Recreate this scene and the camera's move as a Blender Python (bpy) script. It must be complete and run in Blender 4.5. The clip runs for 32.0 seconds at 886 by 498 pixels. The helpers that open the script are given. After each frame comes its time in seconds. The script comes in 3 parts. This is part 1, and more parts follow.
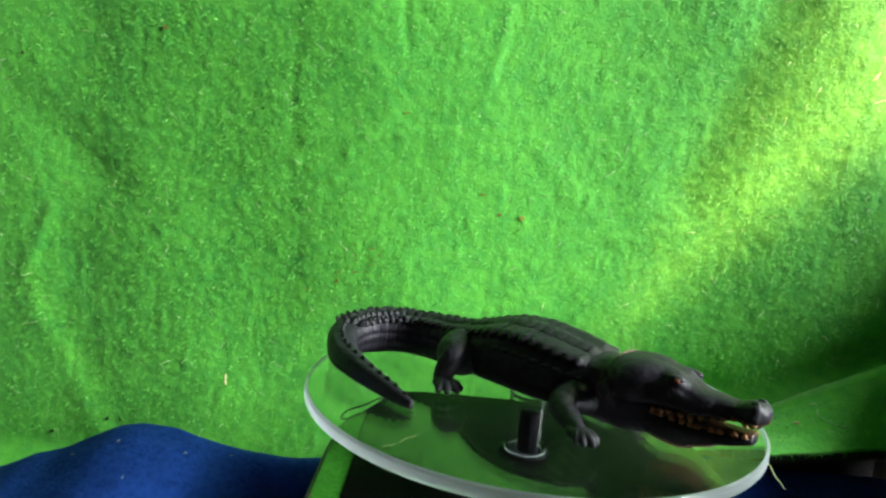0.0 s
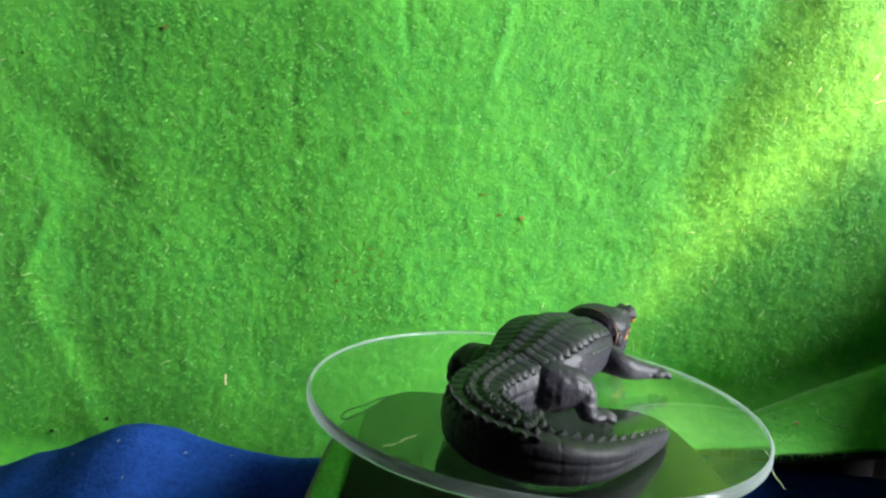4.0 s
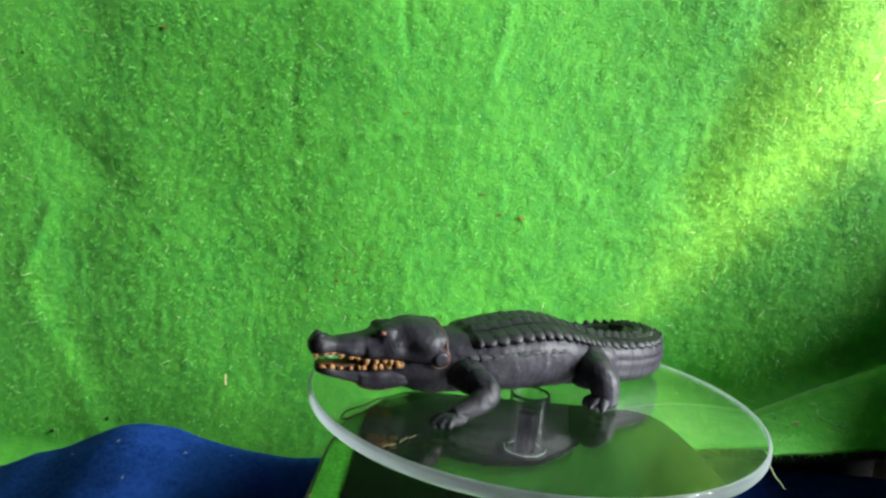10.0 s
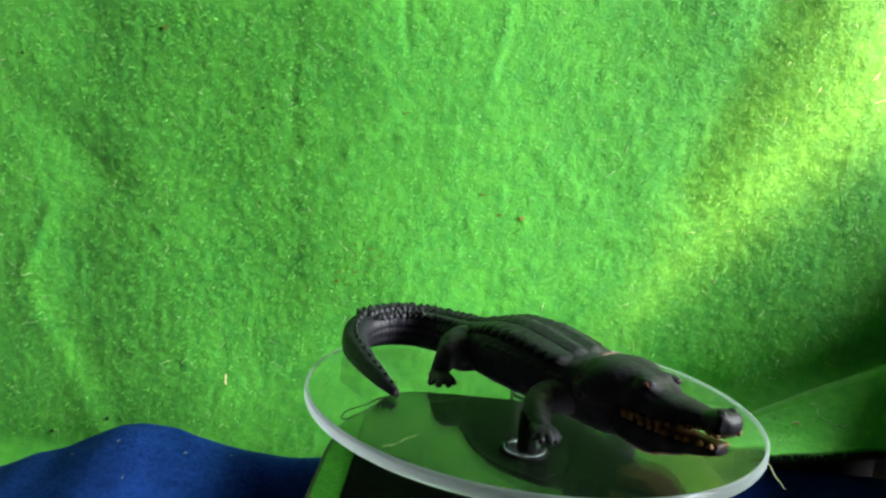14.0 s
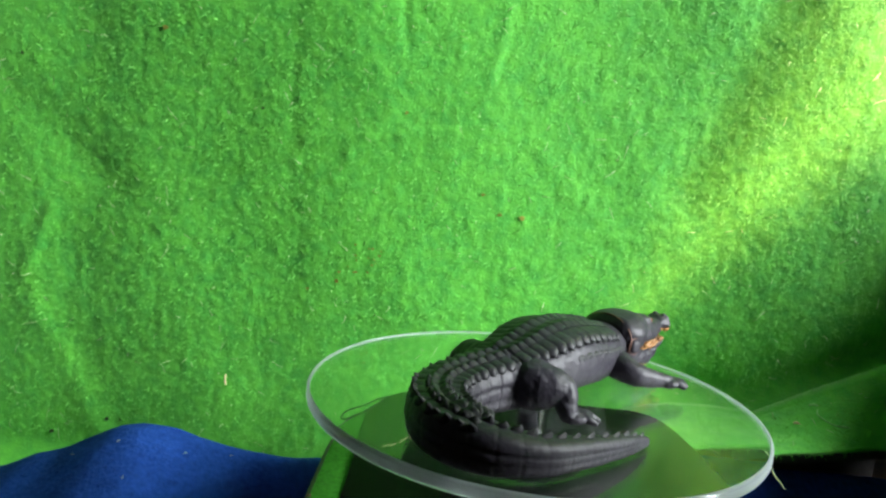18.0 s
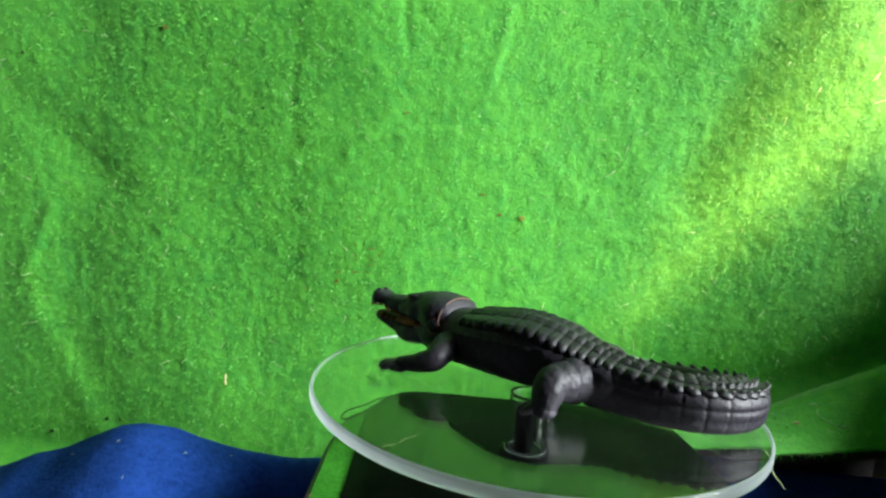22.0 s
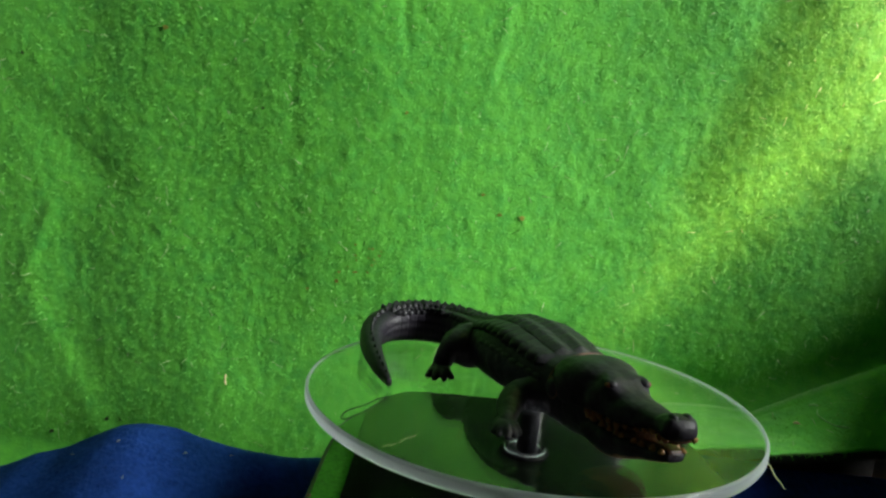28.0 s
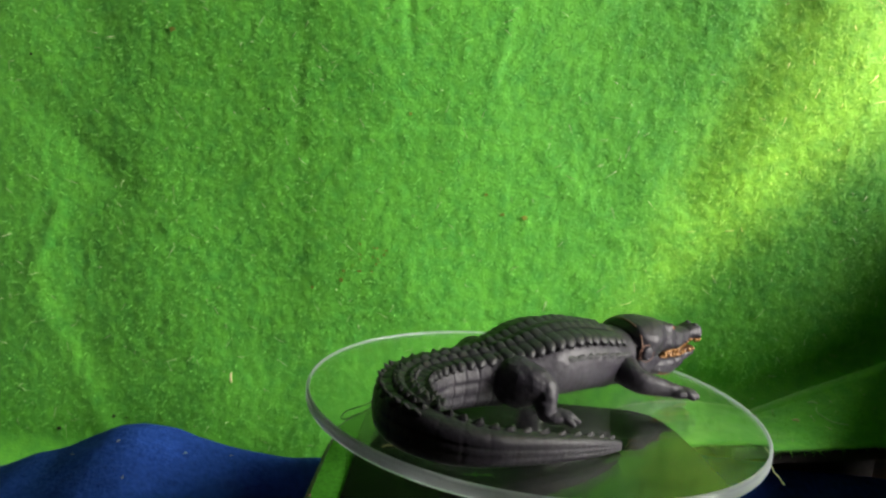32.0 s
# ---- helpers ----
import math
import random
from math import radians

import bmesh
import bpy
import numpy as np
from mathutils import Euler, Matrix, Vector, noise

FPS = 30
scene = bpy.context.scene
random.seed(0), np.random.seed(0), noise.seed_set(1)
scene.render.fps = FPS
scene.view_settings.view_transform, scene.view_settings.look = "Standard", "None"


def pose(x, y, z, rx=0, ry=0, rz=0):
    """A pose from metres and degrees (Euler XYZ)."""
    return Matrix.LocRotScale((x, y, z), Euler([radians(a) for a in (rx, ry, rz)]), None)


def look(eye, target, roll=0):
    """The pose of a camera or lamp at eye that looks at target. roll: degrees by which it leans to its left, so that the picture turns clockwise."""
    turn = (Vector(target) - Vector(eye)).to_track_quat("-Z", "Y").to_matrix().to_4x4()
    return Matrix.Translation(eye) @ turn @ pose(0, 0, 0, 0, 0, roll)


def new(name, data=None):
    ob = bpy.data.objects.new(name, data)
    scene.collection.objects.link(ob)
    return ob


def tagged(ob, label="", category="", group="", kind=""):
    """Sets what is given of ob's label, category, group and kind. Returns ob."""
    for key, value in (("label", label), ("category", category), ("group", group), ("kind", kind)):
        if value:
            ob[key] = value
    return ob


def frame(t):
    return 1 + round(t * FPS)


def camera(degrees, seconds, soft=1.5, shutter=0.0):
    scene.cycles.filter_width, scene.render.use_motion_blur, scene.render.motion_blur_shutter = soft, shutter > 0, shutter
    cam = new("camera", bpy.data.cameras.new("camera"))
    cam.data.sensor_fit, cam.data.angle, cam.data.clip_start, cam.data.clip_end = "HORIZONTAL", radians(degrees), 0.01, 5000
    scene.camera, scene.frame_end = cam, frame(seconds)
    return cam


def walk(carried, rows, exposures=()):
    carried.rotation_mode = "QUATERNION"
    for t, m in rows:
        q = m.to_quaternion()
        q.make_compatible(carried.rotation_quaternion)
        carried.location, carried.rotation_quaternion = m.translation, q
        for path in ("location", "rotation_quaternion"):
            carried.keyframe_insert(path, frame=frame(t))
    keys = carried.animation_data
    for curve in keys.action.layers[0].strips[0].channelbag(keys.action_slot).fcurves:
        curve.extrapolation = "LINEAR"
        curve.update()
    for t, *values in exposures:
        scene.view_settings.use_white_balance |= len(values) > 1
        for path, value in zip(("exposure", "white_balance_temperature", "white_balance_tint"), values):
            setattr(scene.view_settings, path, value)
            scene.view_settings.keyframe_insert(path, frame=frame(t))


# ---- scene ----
# ---- camera ----
cam = camera(66.316, 32.0, soft=2.5)
EYE = pose(-0.0464, -0.3013, 0.2019) @ pose(0, 0, 0, 82.2785) @ pose(0, 0, 0, 0, 0, 5.2985)
walk(cam, [(0, EYE), (32.0, EYE)], exposures=[(0.0, 3.22, 6600, 11), (5.5, 3.22, 6600, 11), (6.0, 2.94, 6600, 11), (6.5, 2.62, 6600, 11), (7.0, 3.12, 6600, 11), (7.5, 3.22, 6600, 11), (25.5, 3.22, 6600, 11), (27.5, 3.02, 6600, 11), (28.0, 2.58, 7000, 11), (28.5, 2.32, 7200, 13), (29.0, 2.50, 7350, 14), (29.5, 2.56, 7450, 15), (30.0, 2.64, 7450, 15), (30.5, 2.70, 7450, 15), (31.0, 2.76, 7450, 16), (32.0, 2.76, 7500, 17)])

# ---- light ----
world = bpy.data.worlds.new("sky")
scene.world = world
world.use_nodes = True
sky = world.node_tree.nodes.new("ShaderNodeTexSky")
sky.sky_type, sky.sun_disc = "NISHITA", False
SUN_TO = Vector((0.66, -0.55, 0.52)).normalized()
sky.sun_elevation = math.asin(SUN_TO.z)
sky.sun_rotation = math.atan2(SUN_TO.x, SUN_TO.y)
world.node_tree.links.new(sky.outputs[0], world.node_tree.nodes["Background"].inputs[0])
world.node_tree.nodes["Background"].inputs[1].default_value = 0.05

sun = new("sun", bpy.data.lights.new("sun", "SUN"))
sun.data.energy, sun.data.angle, sun.data.color = 5.0, radians(1.0), (1.0, 0.54, 0.37)
sun.matrix_world = look(SUN_TO * 3, (0, 0, 0))

lamp = new("window_light", bpy.data.lights.new("window_light", "AREA"))
lamp.data.shape, lamp.data.size, lamp.data.size_y = "RECTANGLE", 0.48, 1.1
lamp.data.spread = radians(110)
lamp.data.energy, lamp.data.color = 5.0, (0.90, 0.97, 1.0)
lamp.matrix_world = look((1.70, -0.50, 0.86), (0.0, 0.05, 0.15))


# ---- materials ----
def material(name, color, rough=0.6, metal=0.0, noise_scale=0.0, amount=0.25, bump=0.0, bump_scale=0.0, spec=0.5, second=None):
    """A surface with two scales of colour variation and fine relief."""
    m = bpy.data.materials.new(name)
    m.use_nodes = True
    nt = m.node_tree
    b = nt.nodes["Principled BSDF"]
    b.inputs["Base Color"].default_value = (*color, 1)
    b.inputs["Roughness"].default_value = rough
    b.inputs["Metallic"].default_value = metal
    b.inputs["Specular IOR Level"].default_value = spec
    tc = nt.nodes.new("ShaderNodeTexCoord")
    if noise_scale:
        n1 = nt.nodes.new("ShaderNodeTexNoise")
        n1.inputs["Scale"].default_value, n1.inputs["Detail"].default_value = noise_scale, 6
        n2 = nt.nodes.new("ShaderNodeTexNoise")
        n2.inputs["Scale"].default_value, n2.inputs["Detail"].default_value = noise_scale * 9, 3
        mix = nt.nodes.new("ShaderNodeMath")
        mix.operation = "MULTIPLY_ADD"
        mix.inputs[1].default_value = 0.6
        ramp = nt.nodes.new("ShaderNodeValToRGB")
        other = second or [c * (1 - amount) for c in color]
        ramp.color_ramp.elements[0].color = (*other, 1)
        ramp.color_ramp.elements[1].color = (*[min(1, c * (1 + amount)) for c in color], 1)
        ramp.color_ramp.elements[0].position, ramp.color_ramp.elements[1].position = 0.55, 1.05
        for n in (n1, n2):
            nt.links.new(tc.outputs["Object"], n.inputs["Vector"])
        nt.links.new(n1.outputs[0], mix.inputs[0])
        nt.links.new(n2.outputs[0], mix.inputs[2])
        nt.links.new(mix.outputs[0], ramp.inputs[0])
        nt.links.new(ramp.outputs[0], b.inputs["Base Color"])
    if bump:
        n3 = nt.nodes.new("ShaderNodeTexNoise")
        n3.inputs["Scale"].default_value, n3.inputs["Detail"].default_value = bump_scale, 5
        bp = nt.nodes.new("ShaderNodeBump")
        bp.inputs["Strength"].default_value, bp.inputs["Distance"].default_value = bump, 0.4 / bump_scale
        nt.links.new(tc.outputs["Object"], n3.inputs["Vector"])
        nt.links.new(n3.outputs[0], bp.inputs["Height"])
        nt.links.new(bp.outputs[0], b.inputs["Normal"])
    return m


def hide_material(name, color, second, rough):
    """Moulded reptile hide: small scales on a dark vinyl."""
    m = material(name, color, rough, 0, 60, 0.3, spec=0.42, second=second)
    nt = m.node_tree
    b = nt.nodes["Principled BSDF"]
    tc = nt.nodes.new("ShaderNodeTexCoord")
    v = nt.nodes.new("ShaderNodeTexVoronoi")
    v.inputs["Scale"].default_value = 420
    n = nt.nodes.new("ShaderNodeTexNoise")
    n.inputs["Scale"].default_value = 900
    add = nt.nodes.new("ShaderNodeMath")
    add.operation = "MULTIPLY_ADD"
    add.inputs[1].default_value = 0.3
    bp = nt.nodes.new("ShaderNodeBump")
    bp.inputs["Strength"].default_value, bp.inputs["Distance"].default_value = 0.20, 0.0008
    bp.invert = True
    nt.links.new(tc.outputs["Object"], v.inputs["Vector"])
    nt.links.new(tc.outputs["Object"], n.inputs["Vector"])
    nt.links.new(n.outputs[0], add.inputs[0])
    nt.links.new(v.outputs["Distance"], add.inputs[2])
    nt.links.new(add.outputs[0], bp.inputs["Height"])
    nt.links.new(bp.outputs[0], b.inputs["Normal"])
    return m


def clear_material(name, tint, ior, rough):
    m = bpy.data.materials.new(name)
    m.use_nodes = True
    b = m.node_tree.nodes["Principled BSDF"]
    b.inputs["Base Color"].default_value = (*tint, 1)
    b.inputs["Transmission Weight"].default_value = 1.0
    b.inputs["IOR"].default_value, b.inputs["Roughness"].default_value = ior, rough
    return m


def dusty(m, amount):
    """A thin film of pale dust over a clear surface."""
    nt = m.node_tree
    dust = nt.nodes.new("ShaderNodeBsdfDiffuse")
    dust.inputs["Color"].default_value = (0.75, 0.78, 0.74, 1)
    n = nt.nodes.new("ShaderNodeTexNoise")
    n.inputs["Scale"].default_value, n.inputs["Detail"].default_value = 55, 6
    tc = nt.nodes.new("ShaderNodeTexCoord")
    scale = nt.nodes.new("ShaderNodeMath")
    scale.operation = "MULTIPLY"
    scale.inputs[1].default_value = amount
    mix = nt.nodes.new("ShaderNodeMixShader")
    nt.links.new(tc.outputs["Object"], n.inputs["Vector"])
    nt.links.new(n.outputs[0], scale.inputs[0])
    nt.links.new(scale.outputs[0], mix.inputs[0])
    nt.links.new(nt.nodes["Principled BSDF"].outputs[0], mix.inputs[1])
    nt.links.new(dust.outputs[0], mix.inputs[2])
    nt.links.new(mix.outputs[0], nt.nodes["Material Output"].inputs["Surface"])
    return m


def rim_material(name, tint, amount):
    """A clear acrylic edge with pale matt and translucent white mixed in, in place of the light that leaves it."""
    m = clear_material(name, (0.9, 0.98, 0.95), 1.49, 0.06)
    nt = m.node_tree
    out = nt.nodes["Material Output"]
    glow = nt.nodes.new("ShaderNodeBsdfTranslucent")
    glow.inputs["Color"].default_value = (*tint, 1)
    matt = nt.nodes.new("ShaderNodeBsdfDiffuse")
    matt.inputs["Color"].default_value = (*tint, 1)
    both = nt.nodes.new("ShaderNodeMixShader")
    both.inputs[0].default_value = 0.45
    mix = nt.nodes.new("ShaderNodeMixShader")
    mix.inputs[0].default_value = amount
    nt.links.new(glow.outputs[0], both.inputs[1])
    nt.links.new(matt.outputs[0], both.inputs[2])
    nt.links.new(nt.nodes["Principled BSDF"].outputs[0], mix.inputs[1])
    nt.links.new(both.outputs[0], mix.inputs[2])
    nt.links.new(mix.outputs[0], out.inputs["Surface"])
    return m


GREEN = material("green_felt", (0.104, 0.495, 0.042), 0.72, 0, 14, 0.16, 0.65, 640, 0.40, second=(0.059, 0.415, 0.044))
felt_bsdf = GREEN.node_tree.nodes["Principled BSDF"]
felt_bsdf.inputs["Sheen Weight"].default_value, felt_bsdf.inputs["Sheen Roughness"].default_value = 0.24, 0.5
felt_bsdf.inputs["Sheen Tint"].default_value = (1.0, 0.95, 0.85, 1)
FIBRE = material("green_fibre", (0.155, 0.56, 0.075), 0.6, spec=0.5)
WISP = material("pale_green_fibre", (0.30, 0.62, 0.22), 0.9, spec=0.1)
PALE = material("pale_fibre", (0.60, 0.72, 0.40), 0.9, spec=0.1)
BLUE = material("blue_felt", (0.016, 0.068, 0.33), 0.95, 0, 30, 0.25, 0.7, 500, 0.05)
BLACK = material("black_plastic", (0.012, 0.012, 0.013), 0.35, 0, 40, 0.3, 0.1, 300)
COVER = material("base_cover", (0.028, 0.165, 0.014), 0.95, 0, 60, 0.3, 0.5, 500, 0.03)
GLOSS_BLACK = material("gloss_black", (0.0013, 0.0019, 0.0012), 0.14, 0, 60, 0.3, 0.03, 90, 0.03)
SHAFT = material("black_rubber", (0.0022, 0.0022, 0.0030), 0.5, 0, 90, 0.3, 0.05, 300, 0.06)
WOOD = material("dark_wood", (0.022, 0.017, 0.016), 0.6, 0, 40, 0.4, 0.3, 200)
TABLE = material("table_wood", (0.07, 0.042, 0.025), 0.5, 0, 12, 0.3, 0.2, 80)
WALL = material("wall_paint", (0.03, 0.029, 0.028), 0.9, 0, 8, 0.1, 0.1, 90)
BLOCKER = material("sun_blocker", (0.09, 0.085, 0.075), 0.95, 0, 20, 0.15, 0.3, 200)
ACRYLIC = dusty(clear_material("clear_acrylic", (0.96, 0.99, 0.97), 1.49, 0.008), 0.0015)
# pale mix stands in for edge light and glints on rim and arrises
RIM = rim_material("polished_rim", (0.86, 0.97, 0.98), 0.46)
ARRIS = rim_material("pale_arris", (0.86, 0.97, 0.97), 0.40)
GLINT = rim_material("painted_glint", (0.86, 0.97, 0.97), 0.20)
STEM = clear_material("clear_stem", (0.97, 0.99, 0.98), 1.49, 0.02)
HIDE = hide_material("dark_hide", (0.0225, 0.0196, 0.0285), (0.0135, 0.0117, 0.0173), 0.51)
SCUTE = hide_material("scute_hide", (0.0195, 0.0200, 0.0236), (0.0115, 0.0115, 0.0136), 0.49)
TOOTH = material("tooth_paint", (0.32, 0.15, 0.042), 0.45, 0, 300, 0.3)
CHIN = material("chin_paint", (0.20, 0.080, 0.028), 0.5, 0, 200, 0.4, 0.2, 400, second=(0.06, 0.025, 0.014))
EYE_M = material("eye_paint", (0.27, 0.10, 0.060), 0.22)
TONGUE = material("tongue_paint", (0.085, 0.032, 0.010), 0.45, 0, 160, 0.4, 0.4, 500, second=(0.022, 0.008, 0.005))
SEAM = material("seam_paint", (0.15, 0.072, 0.050), 0.55, 0, 200, 0.4)
STAIN = material("rust_stain", (0.22, 0.24, 0.03), 0.95, 0, 300, 0.4)
DARKSPECK = material("dark_speck", (0.03, 0.05, 0.015), 0.95)
STRAW = material("straw", (0.60, 0.50, 0.26), 0.8, 0, 300, 0.3)


# ---- mesh helpers ----
def mesh_of(name, verts, faces, mat, smooth=True):
    me = bpy.data.meshes.new(name)
    me.from_pydata([tuple(v) for v in verts], [], faces)
    me.materials.append(mat)
    if smooth:
        me.polygons.foreach_set("use_smooth", [True] * len(me.polygons))
    me.update()
    return me


def thing(name, label, category, group="", kind=""):
    return tagged(new(name), label, category, group, kind)


def piece(name, me, parent, label=""):
    ob = new(name, me)
    ob.parent = parent
    return tagged(ob, label)


def box_mesh(name, lo, hi, mat, bevel=0.0):
    bm = bmesh.new()
    bmesh.ops.create_cube(bm, size=1)
    for v in bm.verts:
        v.co = Vector([lo[i] + (v.co[i] + 0.5) * (hi[i] - lo[i]) for i in range(3)])
    if bevel:
        bmesh.ops.bevel(bm, geom=bm.edges[:], offset=bevel, segments=2, affect="EDGES")
    me = bpy.data.meshes.new(name)
    bm.to_mesh(me)
    bm.free()
    me.materials.append(mat)
    return me


def lathe(name, profile, mat, n=64, smooth=True):
    """Turn a profile of (radius, height) round z; ends on the axis are closed."""
    verts, faces = [], []
    for r, z in profile:
        for k in range(n):
            a = 2 * math.pi * k / n
            verts.append((r * math.cos(a), r * math.sin(a), z))
    m = len(profile)
    for i in range(m - 1):
        for k in range(n):
            k2 = (k + 1) % n
            faces.append((i * n + k, i * n + k2, (i + 1) * n + k2, (i + 1) * n + k))
    faces.append(tuple(reversed(range(n))))
    faces.append(tuple(range((m - 1) * n, m * n)))
    return mesh_of(name, verts, faces, mat, smooth)


def spline(rows, t):
    """Catmull-Rom through rows of numbers, t from 0 to len - 1."""
    i = min(int(t), len(rows) - 2)
    f = t - i
    p = [rows[max(0, min(len(rows) - 1, i + k))] for k in (-1, 0, 1, 2)]
    return [0.5 * (2 * b + (c - a) * f + (2 * a - 5 * b + 4 * c - d) * f * f + (3 * b - a - 3 * c + d) * f ** 3) for a, b, c, d in zip(*p)]


def loft_geo(rows, steps, n=32, power=2.3, relief=None, low=3.2, mid=0.5):
    """Rings along a spine of rows (x, y, bottom, top, half width)."""
    verts, faces = [], []
    last = len(rows) - 1
    for i in range(steps + 1):
        t = last * i / steps
        x, y, zb, zt, hw = spline(rows, t)
        xa, ya = spline(rows, max(0, t - 0.05))[:2]
        xb, yb = spline(rows, min(last, t + 0.05))[:2]
        along = Vector((xb - xa, yb - ya, 0)).normalized()
        side = Vector((-along.y, along.x, 0))
        zc = zb + (zt - zb) * mid
        for k in range(n):
            a = 2 * math.pi * k / n
            c, s = math.cos(a), math.sin(a)
            w = power if s > 0 else low
            q = (abs(c) ** w + abs(s) ** w) ** (-1 / w)
            g = 1 + (relief(i / steps, a) if relief else 0)
            v = Vector((x, y, zc)) + side * (hw * c * q * g) + Vector((0, 0, ((zt if s > 0 else 2 * zc - zb) - zc) * s * q * g))
            verts.append(v)
    for i in range(steps):
        for k in range(n):
            k2 = (k + 1) % n
            faces.append((i * n + k, i * n + k2, (i + 1) * n + k2, (i + 1) * n + k))
    faces.append(tuple(reversed(range(n))))
    faces.append(tuple(range(steps * n, steps * n + n)))
    return verts, faces


def tube_geo(rows, steps=10, n=10):
    """A limb along rows (x, y, z, radius) with rounded ends."""
    verts, faces = [], []
    last = len(rows) - 1
    ring = 0
    for i in range(-2, steps + 3):
        t = last * min(max(i, 0), steps) / steps
        x, y, z, r = spline(rows, t)
        a = Vector(spline(rows, max(0, t - 0.05))[:3])
        b = Vector(spline(rows, min(last, t + 0.05))[:3])
        along = (b - a).normalized()
        side = along.cross(Vector((0, 0, 1)))
        side = side.normalized() if side.length > 1e-4 else Vector((1, 0, 0))
        up = side.cross(along)
        c = Vector((x, y, z))
        if i < 0:
            c, r = c + along * (r * 0.45 * i / 2), r * (1 - 0.34 * i * i / 1.6)
        elif i > steps:
            j = i - steps
            c, r = c + along * (r * 0.45 * j / 2), r * (1 - 0.34 * j * j / 1.6)
        r = max(r, 0.00012)
        for k in range(n):
            q = 2 * math.pi * k / n
            verts.append(c + side * (r * math.cos(q)) + up * (r * math.sin(q)))
        ring += 1
    for i in range(ring - 1):
        for k in range(n):
            k2 = (k + 1) % n
            faces.append((i * n + k, i * n + k2, (i + 1) * n + k2, (i + 1) * n + k))
    faces.append(tuple(reversed(range(n))))
    faces.append(tuple(range((ring - 1) * n, ring * n)))
    return verts, faces


def joined(geos):
    verts, faces = [], []
    for v, f in geos:
        o = len(verts)
        verts += v
        faces += [tuple(i + o for i in q) for q in f]
    return verts, faces


def ball_geo(c, rx, ry, rz, n=12, m=8):
    verts, faces = [], []
    for i in range(m + 1):
        th = math.pi * (i + 0.02) / (m + 0.04)
        for k in range(n):
            a = 2 * math.pi * k / n
            verts.append(Vector((c[0] + rx * math.sin(th) * math.cos(a), c[1] + ry * math.sin(th) * math.sin(a), c[2] + rz * math.cos(th))))
    for i in range(m):
        for k in range(n):
            k2 = (k + 1) % n
            faces.append((i * n + k, (i + 1) * n + k, (i + 1) * n + k2, i * n + k2))
    faces.append(tuple(range(n)))
    faces.append(tuple(reversed(range(m * n, m * n + n))))
    return verts, faces


# ---- room ----
DISC_TOP = 0.10
ROOM_LO, ROOM_HI = (-1.6, -3.3, -0.75), (2.2, 1.3, 2.6)


def room():
    (x0, y0, z0), (x1, y1, z1) = ROOM_LO, ROOM_HI
    w = 0.1
    parts = (("floor", (x0 - w, y0 - w, z0 - w), (x1 + w, y1 + w, z0), TABLE, "brown boarded floor of the room"),
             ("ceiling", (x0 - w, y0 - w, z1), (x1 + w, y1 + w, z1 + w), WALL, "plain dark ceiling of the room"),
             ("wall_north", (x0, y1, z0), (x1, y1 + w, z1), WALL, "plain dark wall behind the felt"),
             ("wall_south", (x0, y0 - w, z0), (x1, y0, z1), WALL, "plain dark wall of the room"),
             ("wall_west", (x0 - w, y0 - w, z0), (x0, y1 + w, z1), WALL, "plain dark wall of the room"))
    for name, lo, hi, mat, label in parts:
        tagged(new(name, box_mesh(name, lo, hi, mat)), label, name.split("_")[0], kind="structure")
    # unseen sheets added on the east side; the north one's slanting edge cuts the sunbeam off sharply
    def back(x, p):
        d = (x - p[0]) / SUN_TO.x
        return p[1] + SUN_TO.y * d, p[2] + SUN_TO.z * d

    def slab(name, x, thick, lower, upper, z_lo, z_hi, y_end, label, category):
        (ya, za), (yb, zb) = back(x, lower), back(x, upper)
        slope = (yb - ya) / (zb - za)
        quad = [(ya + slope * (z_hi - za), z_hi), (ya + slope * (z_lo - za), z_lo), (y_end, z_lo), (y_end, z_hi)]
        verts = [(px, *q) for px in (x, x + thick) for q in quad]
        faces = [(0, 1, 2, 3), (7, 6, 5, 4), (0, 4, 5, 1), (1, 5, 6, 2), (2, 6, 7, 3), (3, 7, 4, 0)]
        tagged(new(name, mesh_of(name, verts, faces, BLOCKER, False)), label, category, kind="structure")

    edge_low, edge_high = (0.128, 0.135, 0.126), (0.222, 0.135, 0.258)
    slab("blocker_north", x1, 0.004, edge_low, edge_high, z0 - w, z1 + w, y1 + w, "unseen beige sheet added to cut the sunbeam to a slanting band", "curtain")
    shift = 0.20
    slab("blocker_south", x1, 0.004, (edge_low[0] - shift, *edge_low[1:]), (edge_high[0] - shift, *edge_high[1:]), z0 - w, z1 + w, -9.0, "unseen beige sheet added to cut the sunbeam to a slanting band", "curtain")
    # an unseen slanting slab, added further out, takes the sun away gradually
    slab("outer_blocker", 4.4, -0.3, (edge_low[0] + 0.012, *edge_low[1:]), (edge_high[0] - 0.036, *edge_high[1:]), z0 - w, 14.0, -22.0, "unseen outer slab added to fade the sunbeam", "wall")


